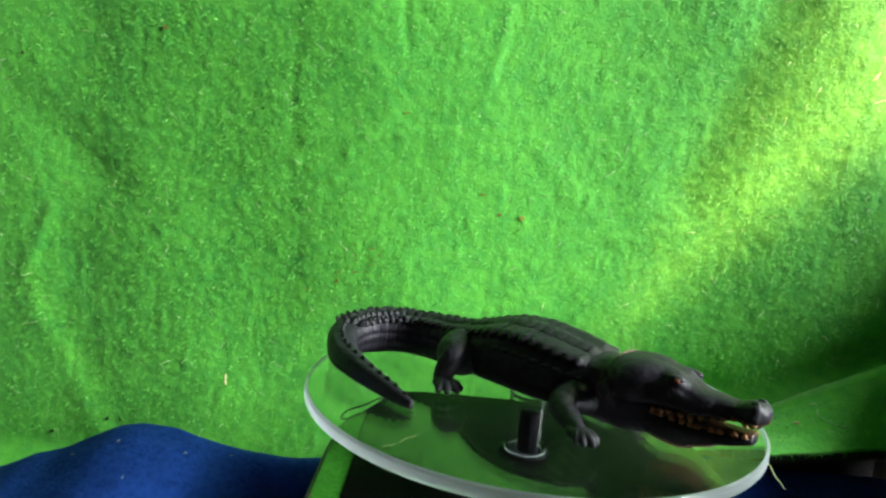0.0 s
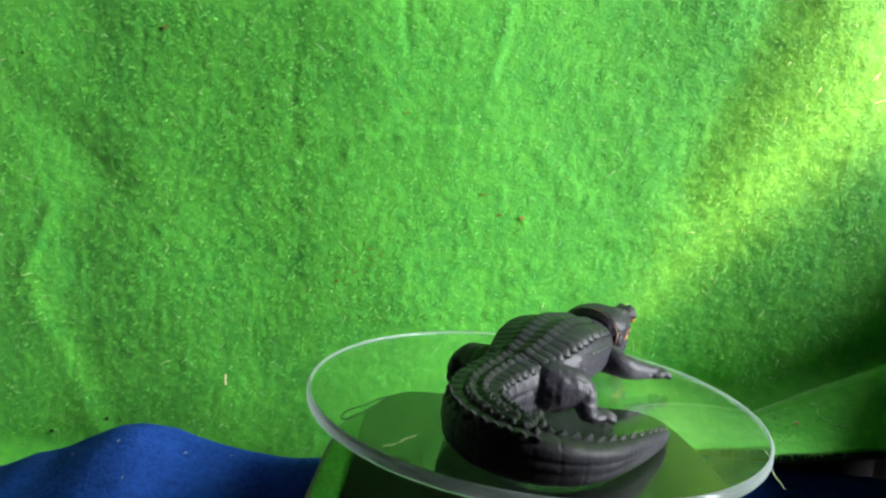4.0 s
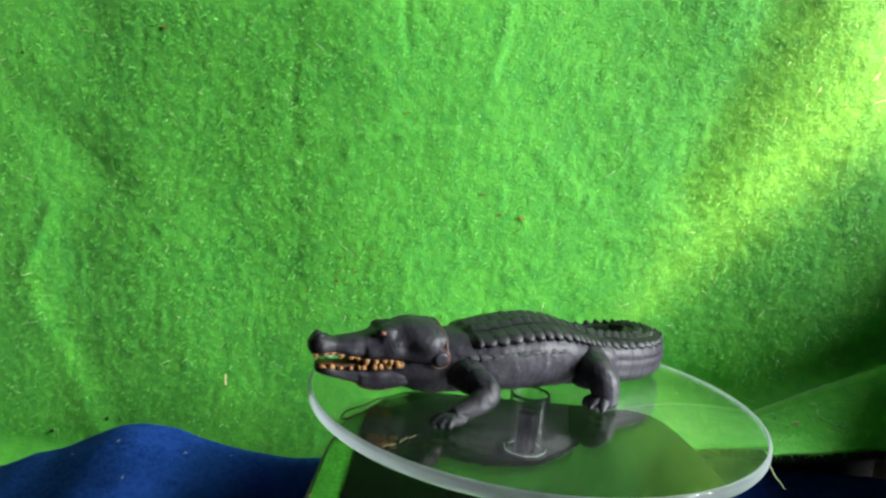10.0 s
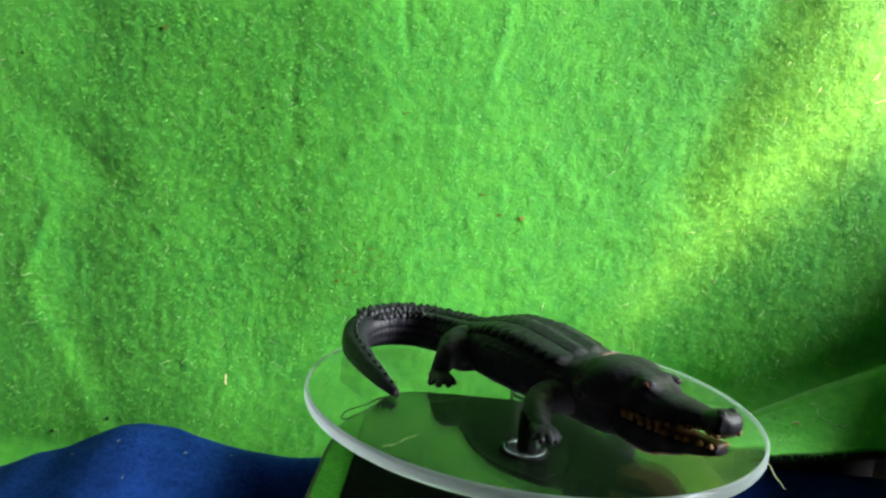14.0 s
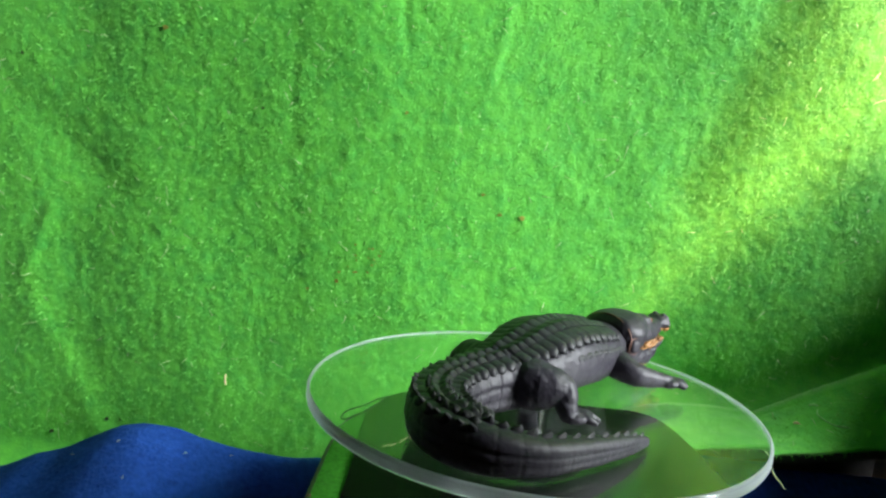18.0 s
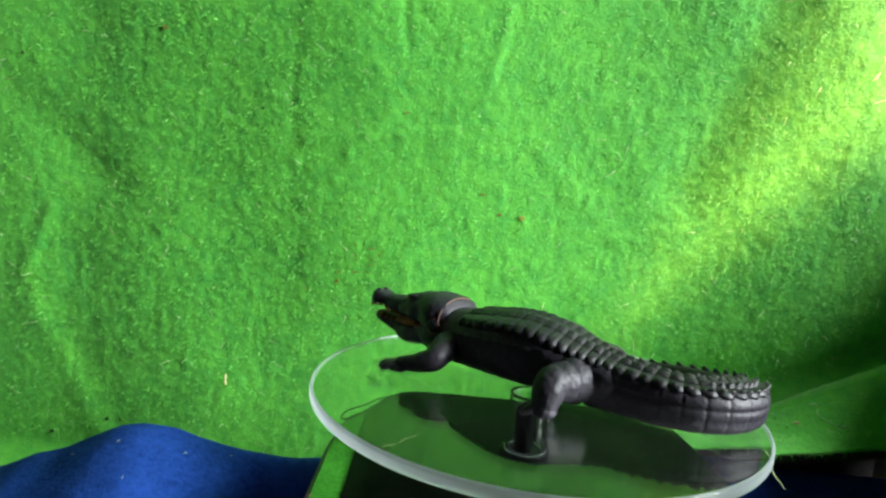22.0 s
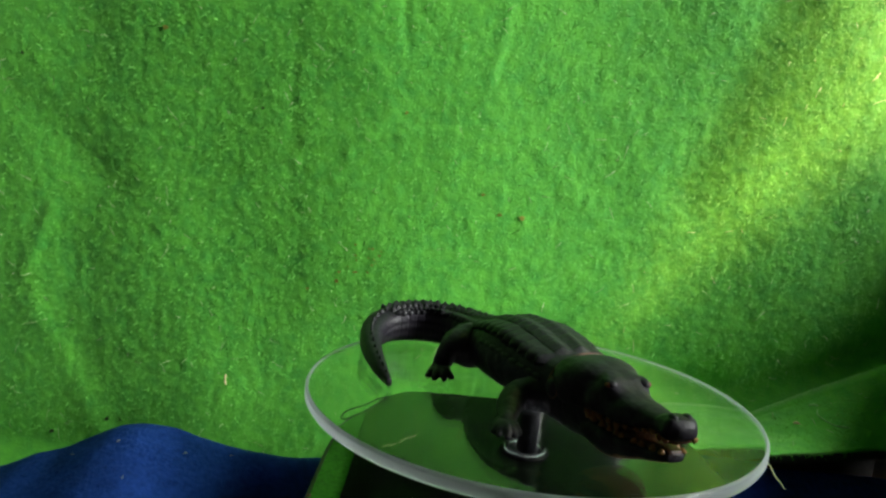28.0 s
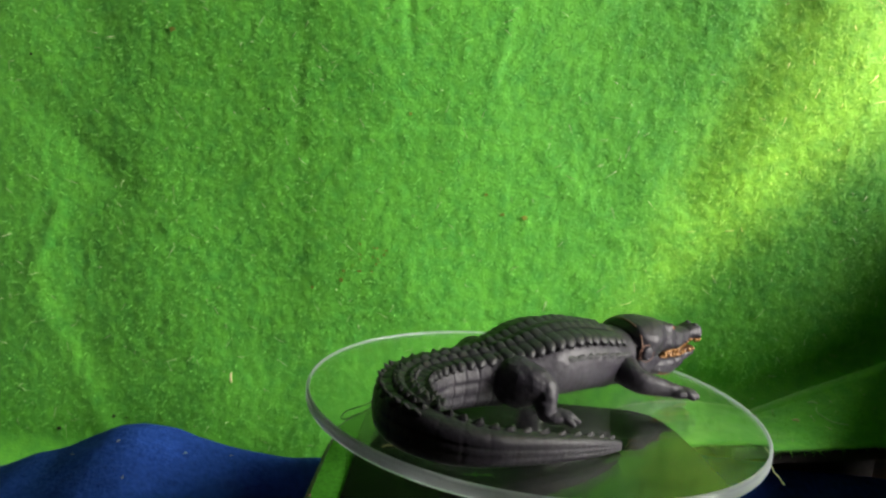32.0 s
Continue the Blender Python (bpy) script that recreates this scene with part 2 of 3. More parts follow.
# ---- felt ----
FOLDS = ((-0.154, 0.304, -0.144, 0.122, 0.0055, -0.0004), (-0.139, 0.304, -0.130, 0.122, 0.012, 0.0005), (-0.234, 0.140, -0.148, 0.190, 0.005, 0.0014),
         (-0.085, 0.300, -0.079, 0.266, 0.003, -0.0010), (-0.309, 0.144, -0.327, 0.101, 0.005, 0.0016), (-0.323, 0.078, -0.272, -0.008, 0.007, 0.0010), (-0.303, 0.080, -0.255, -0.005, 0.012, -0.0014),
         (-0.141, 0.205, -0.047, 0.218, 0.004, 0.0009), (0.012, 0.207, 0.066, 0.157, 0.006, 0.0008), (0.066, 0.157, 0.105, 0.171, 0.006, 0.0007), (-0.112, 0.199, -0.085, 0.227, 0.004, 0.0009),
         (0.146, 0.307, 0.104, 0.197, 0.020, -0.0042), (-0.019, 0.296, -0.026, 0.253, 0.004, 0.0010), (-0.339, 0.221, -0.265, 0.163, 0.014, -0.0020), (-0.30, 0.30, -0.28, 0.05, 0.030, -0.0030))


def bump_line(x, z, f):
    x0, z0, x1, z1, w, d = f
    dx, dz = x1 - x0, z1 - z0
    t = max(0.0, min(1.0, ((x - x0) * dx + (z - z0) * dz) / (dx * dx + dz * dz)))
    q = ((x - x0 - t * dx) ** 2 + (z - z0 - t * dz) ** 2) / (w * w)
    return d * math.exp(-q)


def felt_floor(x):
    """Height of the felt where it lies flat, and how far forward it comes."""
    k = 1 / (1 + math.exp(-(x - 0.03) / 0.025))
    z = -0.038 + 0.093 * k + max(0.0, x - 0.155) * 0.58
    front = 0.055 if x < -0.125 else 0.0635 + max(0.0, x - 0.15) * 0.305
    return z, front


def felt_point(x, s):
    """s below 0: along the flat part; 0 to 1: round the bend; above 1: up the wall in metres + 1."""
    z0, front = felt_floor(x)
    k = 1 / (1 + math.exp(-(x + 0.02) / 0.05))
    r = 0.020 * (1 - k) + 0.012 * k
    yw = 0.14 + 0.010 * noise.noise(Vector((x * 5, 0.3, 0))) + 0.25 * max(0.0, -x - 0.16) ** 2 - 0.22 * max(0.0, min(x, 0.26) + 0.05) ** 2
    if s < 0:
        y, z = yw - r + s * (yw - r - front), (-0.038 + 0.091 * (z0 - max(0.0, x - 0.155) * 0.58 + 0.038) / 0.093) + max(0.0, x - 0.155) * 0.58 * (1 + s) + (0.001 if x > 0.1 else 0.003) * noise.noise(Vector((x * 14, s * 3, 4)))
        nrm = (0, 0, 1)
    elif s <= 1:
        a = s * math.pi / 2
        y, z = yw - r + r * math.sin(a), z0 + r - r * math.cos(a)
        nrm = (0, -math.sin(a), math.cos(a))
    else:
        y, z = yw, z0 + r + (s - 1)
        nrm = (0, -1, 0)
    u = z if s > 0 else z0 + s * 0.05
    d = 0.0028 * noise.noise(Vector((x * 7, u * 5, 1))) + 0.0010 * noise.noise(Vector((x * 22, u * 18, 2))) + 0.00022 * noise.noise(Vector((x * 70, u * 65, 3))) + 0.0003 * max(0.0, noise.noise(Vector((x * 120, u * 115, 6)))) ** 1.5 * 2
    d += 0.00030 * noise.noise(Vector((x * 210, u * 200, 5)))
    if x > 0.06 and s > 0:
        d -= 0.008 * math.exp(-((z - z0 - 0.006) / 0.018) ** 2) * min(1.0, (x - 0.06) / 0.06)
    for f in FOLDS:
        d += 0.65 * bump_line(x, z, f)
    return Vector((x, y + nrm[1] * d, z + nrm[2] * d))


def felt():
    xs = [-0.95 + 1.9 * i / 80 for i in range(81)]
    xs = sorted(set([x for x in xs if x < -0.44 or x > 0.44] + [-0.44 + 0.88 * i / 600 for i in range(601)]))
    ss = [-1 + i / 24 for i in range(24)] + [i / 14 for i in range(15)] + [1 + 0.40 * i / 290 for i in range(1, 291)] + [1.40 + 0.4 * i / 12 for i in range(1, 13)]
    verts = [felt_point(x, s) for s in ss for x in xs]
    n = len(xs)
    faces = [(i * n + k, i * n + k + 1, (i + 1) * n + k + 1, (i + 1) * n + k) for i in range(len(ss) - 1) for k in range(n - 1)]
    ob = new("felt_backdrop", mesh_of("felt_backdrop", verts, faces, GREEN))
    solid = ob.modifiers.new("thickness", "SOLIDIFY")
    solid.thickness, solid.offset = 0.0018, 1
    return tagged(ob, "bright green felt cloth hung as a creased backdrop", "cloth", kind="structure")


def strand_geo(p, along, length, width, curl):
    """One thin curved fibre as a narrow strip that stands off the cloth."""
    verts, faces = [], []
    d, bend = along.normalized(), Vector((random.uniform(-1, 1), 0, random.uniform(-1, 1))) * curl
    across = d.cross(Vector((0, 1, 0)))
    across = across.normalized() if across.length > 1e-3 else Vector((1, 0, 0))
    n = 3
    for i in range(n + 1):
        f = i / n
        q = p + d * (length * f) + bend * (length * f * f) + Vector((0, -0.0009 * math.sin(f * math.pi) - 0.0002, 0))
        w = width * (1 - 0.6 * f)
        verts += [q - across * w, q + across * w]
    for i in range(n):
        faces.append((2 * i, 2 * i + 1, 2 * i + 3, 2 * i + 2))
    return verts, faces


def felt_fuzz(owner):
    for name, mat, count, l0, l1, w, label in (("felt_nap", FIBRE, 46000, 0.0018, 0.0060, 0.00016, "fine raised nap of the green felt"),
                                               ("loose_fibres", PALE, 800, 0.002, 0.0080, 0.00019, "pale loose fibres on the green felt")):
        geos = []
        for k in range(count):
            x = random.uniform(-0.40, 0.34)
            s = 1 + random.uniform(0, 0.37) if random.random() < 0.82 else random.uniform(-1, 1)
            if s < 1:
                x = random.uniform(0.11, 0.36)
            p = felt_point(x, s) + Vector((0, -0.0012, 0.0006 if s < 0.5 else 0))
            geos.append(strand_geo(p, Vector((random.gauss(0, 1), random.uniform(-0.5, 0), random.gauss(0, 1))), random.uniform(l0, l1) * (0.75 if s < 1 else 1.0), w, 0.5))
        v, f = joined(geos)
        ob = piece(name, mesh_of(name, v, f, mat), owner, label)
        tagged(ob, kind="stuff")


def blot(name, x, z, r, mat, owner, label):
    """A small ragged stain that follows the cloth."""
    n = 14
    verts = [Vector((x, 0, z))]
    for k in range(n):
        a = 2 * math.pi * k / n
        q = r * random.uniform(0.45, 1.2)
        verts.append(Vector((x + q * math.cos(a), 0, z + q * 0.8 * math.sin(a))))
    out = []
    for v in verts:
        z0 = felt_floor(v.x)[0]
        k = 1 / (1 + math.exp(-(v.x + 0.02) / 0.05))
        rr = 0.020 * (1 - k) + 0.012 * k
        out.append(felt_point(v.x, max(1.0, 1 + v.z - z0 - rr)) + Vector((0, -0.0026, 0)))
    faces = [(0, k + 1, (k + 1) % n + 1) for k in range(n)]
    piece(name, mesh_of(name, out, faces, mat), owner, label)


def felt_marks(owner):
    for x, z, r in ((-0.235, 0.267, 0.0022), (-0.077, 0.227, 0.0012), (-0.024, 0.180, 0.0014), (-0.012, 0.168, 0.0016), (0.003, 0.167, 0.0022), (-0.133, 0.108, 0.0012), (-0.114, 0.115, 0.0016)):
        blot("rust_stain", x, z, r, STAIN, owner, "small rusty stain")
    for k in range(16):
        blot("faint_stain", -0.097 + random.gauss(0, 0.007), 0.128 + random.gauss(0, 0.008), random.uniform(0.0006, 0.0013), STAIN, owner, "small rusty stain")
    for x, z, r in ((-0.33, 0.244, 0.0014), (-0.169, 0.222, 0.0009), (-0.307, -0.012, 0.0020), (-0.267, 0.002, 0.0018), (-0.258, 0.002, 0.0012)):
        blot("dark_speck", x, z, r, DARKSPECK, owner, "small dark speck")
    for x, y, z, dx in ((0.1908, 0.1039, 0.0710, 0.0030), (0.1775, 0.0956, 0.0614, 0.0018)):
        v, f = tube_geo([(x - dx, y + 0.0005, z, 0.0004), (x, y, z + 0.0008, 0.0006), (x + dx, y - 0.0006, z, 0.0003)], 8, 6)
        piece("lint", mesh_of("lint", v, f, WISP if dx > 0.002 else STRAW), owner, "wisp of pale lint on the felt")
    v, f = tube_geo([(-0.1826, 0.1335, 0.0385, 0.0006), (-0.1832, 0.1332, 0.0420, 0.0008), (-0.1828, 0.1335, 0.0455, 0.0005)], 8, 8)
    piece("straw_bit", mesh_of("straw_bit", v, f, STRAW), owner, "tiny bit of straw stuck to the felt")
    for row, thick, mat in ((((0.1385, 0.052, 0.0560), (0.1412, 0.049, 0.0522), (0.1427, 0.047, 0.0485), (0.1452, 0.0455, 0.0462), (0.1483, 0.045, 0.0423)), 0.00036, PALE),
                            (((0.1918, 0.1008, 0.0697), (0.1906, 0.0988, 0.0682), (0.1912, 0.0956, 0.0668), (0.1958, 0.0909, 0.0648), (0.2006, 0.0895, 0.0643), (0.2052, 0.0888, 0.0643)), 0.00034, WISP),
                            (((0.2010, 0.0960, 0.0690), (0.2030, 0.0990, 0.0712), (0.2080, 0.1005, 0.0742)), 0.00026, WISP)):
        v, f = tube_geo([(*p, thick) for p in row], 24, 6)
        piece("thread", mesh_of("thread", v, f, mat), owner, "pale loose thread on the edge of the felt")


def shade_wing():
    """An unseen felt sheet added beside the set to block the window light: it is low beside the turntable and stands
    high again further forwards.
    """
    verts, faces = [], []
    n, m = 110, 24
    for i in range(n + 1):
        f = i / n
        x = 0.29 + 0.02 * math.sin(min(1.0, f * 2.2) * math.pi / 2)
        y = 0.124 - 0.56 * f
        low = 0.118 + 0.034 * min(1.0, max(0.0, (y + 0.02) / 0.03))
        top = max(low, 0.137 + (y - 0.0645) * 2.8, 0.12 + 0.33 / (1 + math.exp((y + 0.165) / 0.008)))
        for k in range(m + 1):
            z = -0.045 + (top + 0.045) * k / m
            verts.append(Vector((x + 0.006 * noise.noise(Vector((y * 12, z * 6, 9))), y, z)))
    for i in range(n):
        for k in range(m):
            a = i * (m + 1) + k
            faces.append((a, a + 1, a + m + 2, a + m + 1))
    ob = new("shade_wing", mesh_of("shade_wing", verts, faces, GREEN))
    solid = ob.modifiers.new("thickness", "SOLIDIFY")
    solid.thickness = 0.0018
    tagged(ob, "unseen green felt sheet added to shade the set from the right", "cloth", kind="structure")


# ---- blue cloth ----
RIDGE = [(-0.60, -0.034), (-0.36, -0.018), (-0.278, 0.011), (-0.260, 0.020), (-0.241, 0.026), (-0.226, 0.034), (-0.212, 0.041), (-0.198, 0.044), (-0.183, 0.043), (-0.167, 0.038),
         (-0.148, 0.034), (-0.123, 0.032), (-0.105, 0.033), (-0.06, 0.030), (0.06, 0.010), (0.12, 0.012), (0.20, 0.016), (0.60, 0.0)]


def blue_height(x, y):
    i = max(k for k in range(len(RIDGE) - 1) if RIDGE[k][0] <= x + 1e-9)
    (xa, za), (xb, zb) = RIDGE[i:i + 2]
    crest = za + (zb - za) * (x - xa) / (xb - xa)
    low = -0.046
    h = low + (crest - low) * math.exp(-((y - 0.05) / (0.020 if y > 0.05 else (0.11 if x < -0.19 else 0.11 - 0.085 * min(1.0, (x + 0.19) / 0.05)))) ** 2)
    if x > 0.09:
        h = max(h, low + (0.027 - low) * min(1.0, (x - 0.09) / 0.03) * math.exp(-((y - 0.105) / 0.038) ** 2))
    return h + 0.0012 * noise.noise(Vector((x * 20, y * 20, 7))) + 0.0005 * noise.noise(Vector((x * 90, y * 90, 8)))


def blue_cloth():
    xs = [-0.6 + 1.2 * i / 240 for i in range(241)]
    ys = [-0.06 + 0.24 * i / 80 for i in range(81)]
    verts = [Vector((x, y, blue_height(x, y))) for y in ys for x in xs]
    n = len(xs)
    faces = [(i * n + k, i * n + k + 1, (i + 1) * n + k + 1, (i + 1) * n + k) for i in range(len(ys) - 1) for k in range(n - 1)]
    ob = new("blue_cloth", mesh_of("blue_cloth", verts, faces, BLUE))
    tagged(ob, "rumpled royal blue felt cloth lying on the table", "cloth")
    for k in range(9):
        x, y = random.uniform(-0.30, -0.12), random.uniform(0.0, 0.05)
        p = Vector((x, y, blue_height(x, y) + 0.0004))
        q = p + Vector((random.uniform(-0.003, 0.003), random.uniform(-0.002, 0.002), 0))
        q.z = blue_height(q.x, q.y) + 0.0006
        v, f = tube_geo([(*p, 0.00015), (*((p + q) / 2 + Vector((0.0005, 0, 0.0003))), 0.00015), (*q, 0.00012)], 6, 6)
        piece("lint", mesh_of("lint", v, f, PALE), ob, "tiny pale lint speck")


def table():
    t = thing("table", "brown wooden table under the cloths", "table")
    piece("tabletop", box_mesh("tabletop", (-0.75, -0.6, -0.078), (0.75, 0.6, -0.05), TABLE, 0.004), t)
    leg = box_mesh("leg", (-0.03, -0.03, -0.75), (0.03, 0.03, -0.078), TABLE, 0.003)
    for x in (-0.68, 0.68):
        for y in (-0.53, 0.53):
            piece("leg", leg, t).location = (x, y, 0)
    b = thing("board", "dark wooden board under the edge of the felt", "board")
    plank = box_mesh("plank", (0.128, 0.066, 0.043), (0.60, 0.40, 0.050), WOOD, 0.001)
    for v in plank.vertices:
        # the board lies askew, its front edge running back towards the far end
        v.co.y += max(0.0, v.co.x - 0.15) * 0.305 * (1 if v.co.y < 0.2 else 0)
    piece("plank", plank, b)
    for x in (0.22, 0.55):
        piece("batten", box_mesh("batten", (x, 0.14, -0.05), (x + 0.04, 0.38, 0.043), WOOD, 0.001), b)


# ---- turntable ----
def turntable():
    t = thing("turntable", "clear acrylic turntable on a felt-topped black base", "turntable")
    bm = bmesh.new()
    # outline of the base: straight sides and front, corners cut back towards the rear
    outline = [(-0.0916, -0.0645), (-0.0916, -0.0286), (-0.0910, 0.0031), (-0.0864, 0.0205), (-0.0798, 0.0338), (-0.0736, 0.0471), (-0.0654, 0.0615), (-0.0501, 0.0681), (0.0011, 0.0686),
               (0.0595, 0.0691), (0.0748, 0.0656), (0.0830, 0.0543), (0.0866, 0.0359), (0.0892, 0.0133), (0.0912, -0.0235), (0.0912, -0.0645), (0.0728, -0.0788), (-0.0726, -0.0788)]
    ring = [tuple(spline(outline + outline[:1], k / 3)) for k in range(3 * len(outline))][::-1]
    lo = [bm.verts.new((x, y, -0.04)) for x, y in ring]
    hi = [bm.verts.new((x, y, DISC_TOP - 0.0352)) for x, y in ring]
    n = len(ring)
    for k in range(n):
        bm.faces.new((lo[k], lo[(k + 1) % n], hi[(k + 1) % n], hi[k]))
    top = bm.faces.new(hi)
    bm.faces.new(list(reversed(lo)))
    bmesh.ops.bevel(bm, geom=[e for e in top.edges], offset=0.0015, segments=2, affect="EDGES")
    me = bpy.data.meshes.new("base")
    bm.to_mesh(me)
    bm.free()
    me.materials.append(BLACK)
    piece("base", me, t, "black plastic base box with rounded corners")
    inner = [(x * 0.980, y * 0.980) for x, y in ring]
    verts = [(x, y, z) for z in (DISC_TOP - 0.0357, DISC_TOP - 0.0344) for x, y in inner]
    faces = [tuple(range(n, 2 * n)), tuple(reversed(range(n)))] + [(k, (k + 1) % n, n + (k + 1) % n, n + k) for k in range(n)]
    piece("cover", mesh_of("cover", verts, faces, COVER, False), t, "dark green felt cover on top of the base")
    # glossy black over the base top, all but a strip at the left
    inset = [(max(-0.0778, x * 0.984), y * 0.984) for x, y in ring]
    verts = [(x, y, z) for z in (DISC_TOP - 0.0350, DISC_TOP - 0.0338) for x, y in inset]
    piece("black_layer", mesh_of("black_layer", verts, faces, GLOSS_BLACK, False), t, "glossy black layer over most of the base top")
    crumb = piece("crumb", mesh_of("crumb", *ball_geo((0, 0, 0), 0.0010, 0.0007, 0.0004, 8, 5), SEAM), t, "tan crumb on the felt cover")
    crumb.location = (-0.0899, -0.0511, DISC_TOP - 0.0340)
    z = DISC_TOP - 0.0338
    piece("collar", lathe("collar", [(0.0094, z), (0.0112, z), (0.0116, z + 0.0005), (0.0114, z + 0.0011), (0.0108, z + 0.0014), (0.0094, z + 0.0014)], SHAFT, 48), t, "black ring at the foot of the stem")
    h = 0.0054
    b = 0.0012
    r = 0.1013
    prof = [(r - b * 1.2, -h), (r - b * 0.4, -h + b * 0.35), (r, -h + b), (r, -b), (r - b * 0.35, -b * 0.35), (r - b, 0.0)]
    me = lathe("disc", prof, ACRYLIC, 160)
    for v in me.vertices:
        # the disc sits a little off its axis and runs out as it turns
        v.co.x -= 0.0011
    for p in me.polygons:
        if len(p.vertices) > 4:
            p.use_smooth = False
    me.materials.append(RIM)
    me.materials.append(ARRIS)
    for p in me.polygons:
        if abs(p.normal.z) < 0.97:
            p.material_index = 1 if abs(p.normal.z) < 0.25 else 2
    disc = piece("disc", me, t, "clear acrylic disc with a polished rim")
    disc.location = (0, 0, DISC_TOP)
    disc.visible_shadow = False
    zs = z + 0.0004 - DISC_TOP
    zt = -h - 0.0002
    wall = [(0.0080, zs), (0.0090, zs), (0.0092, zs + 0.0003), (0.0093, zs + 0.0008), (0.0093, zs + 0.0014), (0.0093, zt - 0.0012), (0.0093, zt - 0.0006), (0.0091, zt), (0.0081, zt), (0.0080, zt - 0.0005),
            (0.0080, zt - 0.0010), (0.0080, zs + 0.0012)]
    verts, faces = [], []
    m, q = 64, len(wall)
    for rr, zz in wall:
        verts += [(rr * math.cos(2 * math.pi * k / m), rr * math.sin(2 * math.pi * k / m), zz) for k in range(m)]
    for i in range(q):
        for k in range(m):
            k2, i2 = (k + 1) % m, (i + 1) % q
            faces.append((i * m + k, i * m + k2, i2 * m + k2, i2 * m + k))
    st = piece("stem", mesh_of("stem", verts, faces, STEM), t, "clear tubular stem under the disc")
    for p in st.data.polygons:
        p.use_smooth = abs(p.normal.z) < 0.2
    st.visible_shadow = False
    core = [(0.0042, zs + 0.0006), (0.0047, zs + 0.0010), (0.0047, -0.0146), (0.0044, -0.0142)]
    pin = lathe("pin", core, SHAFT, 32)
    for v in pin.vertices:
        v.co.x += 0.0010
    pin = piece("pin", pin, st, "black drive pin set off centre in the stem")
    for hair in (((-0.0655, -0.0100, 0.0665), (-0.0628, -0.0078, 0.0669), (-0.0612, -0.0082, 0.0668), (-0.0598, -0.0052, 0.0666)), ((-0.0582, -0.0040, 0.0666), (-0.0556, 0.0006, 0.0670), (-0.0532, 0.0018, 0.0669), (-0.0512, 0.0062, 0.0666))):
        v, f = tube_geo([(*p, 0.00006) for p in hair], 20, 6)
        piece("fibre", mesh_of("fibre", v, f, STRAW), t, "short pale fibre lying on the black layer")
    # pale ring added in place of a bright reflection at the stem's foot
    foot_glint = [(0.0094, z + 0.0014), (0.0098, z + 0.0015), (0.0097, z + 0.0018), (0.0094, z + 0.0021)]
    glint_ring = lathe("foot_glint", foot_glint + [(0.0092, z + 0.0018)] + foot_glint[:1], GLINT, 64)
    bm = bmesh.new()
    bm.from_mesh(glint_ring)
    bmesh.ops.delete(bm, geom=[f for f in bm.faces if len(f.verts) > 4], context="FACES_ONLY")
    bm.to_mesh(glint_ring)
    bm.free()
    piece("foot_glint", glint_ring, t, "pale ring standing in for the glint round the foot of the stem")
    cord = [(-0.0675, 0.0537, 0.0668), (-0.0737, 0.0479, 0.0668), (-0.0782, 0.0396, 0.0668), (-0.0816, 0.0349, 0.0668), (-0.0864, 0.0290, 0.0668), (-0.0885, 0.0223, 0.0668), (-0.0885, 0.0173, 0.0668), (-0.0860, 0.0171, 0.0668), (-0.0829, 0.0218, 0.0668), (-0.0771, 0.0313, 0.0668), (-0.0722, 0.0450, 0.0668), (-0.0689, 0.0517, 0.0668)]
    v, f = tube_geo([(*p, 0.00045) for p in cord], 48, 8)
    piece("cord", mesh_of("cord", v, f, SHAFT), t, "thin black cord looped at the corner of the base")
    return disc, st


# ---- alligator ----
BODY = [(0.0705, 0.000, 0.0056, 0.0162, 0.0088), (0.061, 0.000, 0.0030, 0.0224, 0.0120), (0.053, 0.000, 0.0010, 0.0262, 0.0138), (0.046, -0.0005, 0.0008, 0.0282, 0.0150), (0.038, -0.001, 0.0010, 0.0288, 0.0174),
        (0.027, -0.002, 0.0010, 0.0306, 0.0203), (0.014, -0.0035, 0.0010, 0.0326, 0.0218), (0.003, -0.005, 0.0010, 0.0332, 0.0222), (-0.009, -0.0065, 0.0010, 0.0316, 0.0214),
        (-0.019, -0.0078, 0.0010, 0.0284, 0.0190), (-0.028, -0.0088, 0.0010, 0.0258, 0.0160), (-0.037, -0.0096, 0.0010, 0.0242, 0.0140)]
TAIL = [(-0.028, -0.0088, 0.0008, 0.0255, 0.0160), (-0.037, -0.0096, 0.0008, 0.0235, 0.0140), (-0.048, -0.0105, 0.0008, 0.0222, 0.0128), (-0.059, -0.0128, 0.0008, 0.0213, 0.0122),
        (-0.069, -0.0180, 0.0008, 0.0207, 0.0118), (-0.0765, -0.0265, 0.0008, 0.0203, 0.0114), (-0.0800, -0.0375, 0.0008, 0.0196, 0.0106), (-0.0780, -0.0490, 0.0008, 0.0183, 0.0092),
        (-0.0715, -0.0576, 0.0008, 0.0163, 0.0076), (-0.0605, -0.0636, 0.0008, 0.0138, 0.0061), (-0.0465, -0.0664, 0.0008, 0.0120, 0.0048), (-0.0300, -0.0674, 0.0006, 0.0096, 0.0036),
        (-0.0165, -0.0672, 0.0004, 0.0073, 0.0026), (-0.0050, -0.0660, 0.0003, 0.0040, 0.0012)]
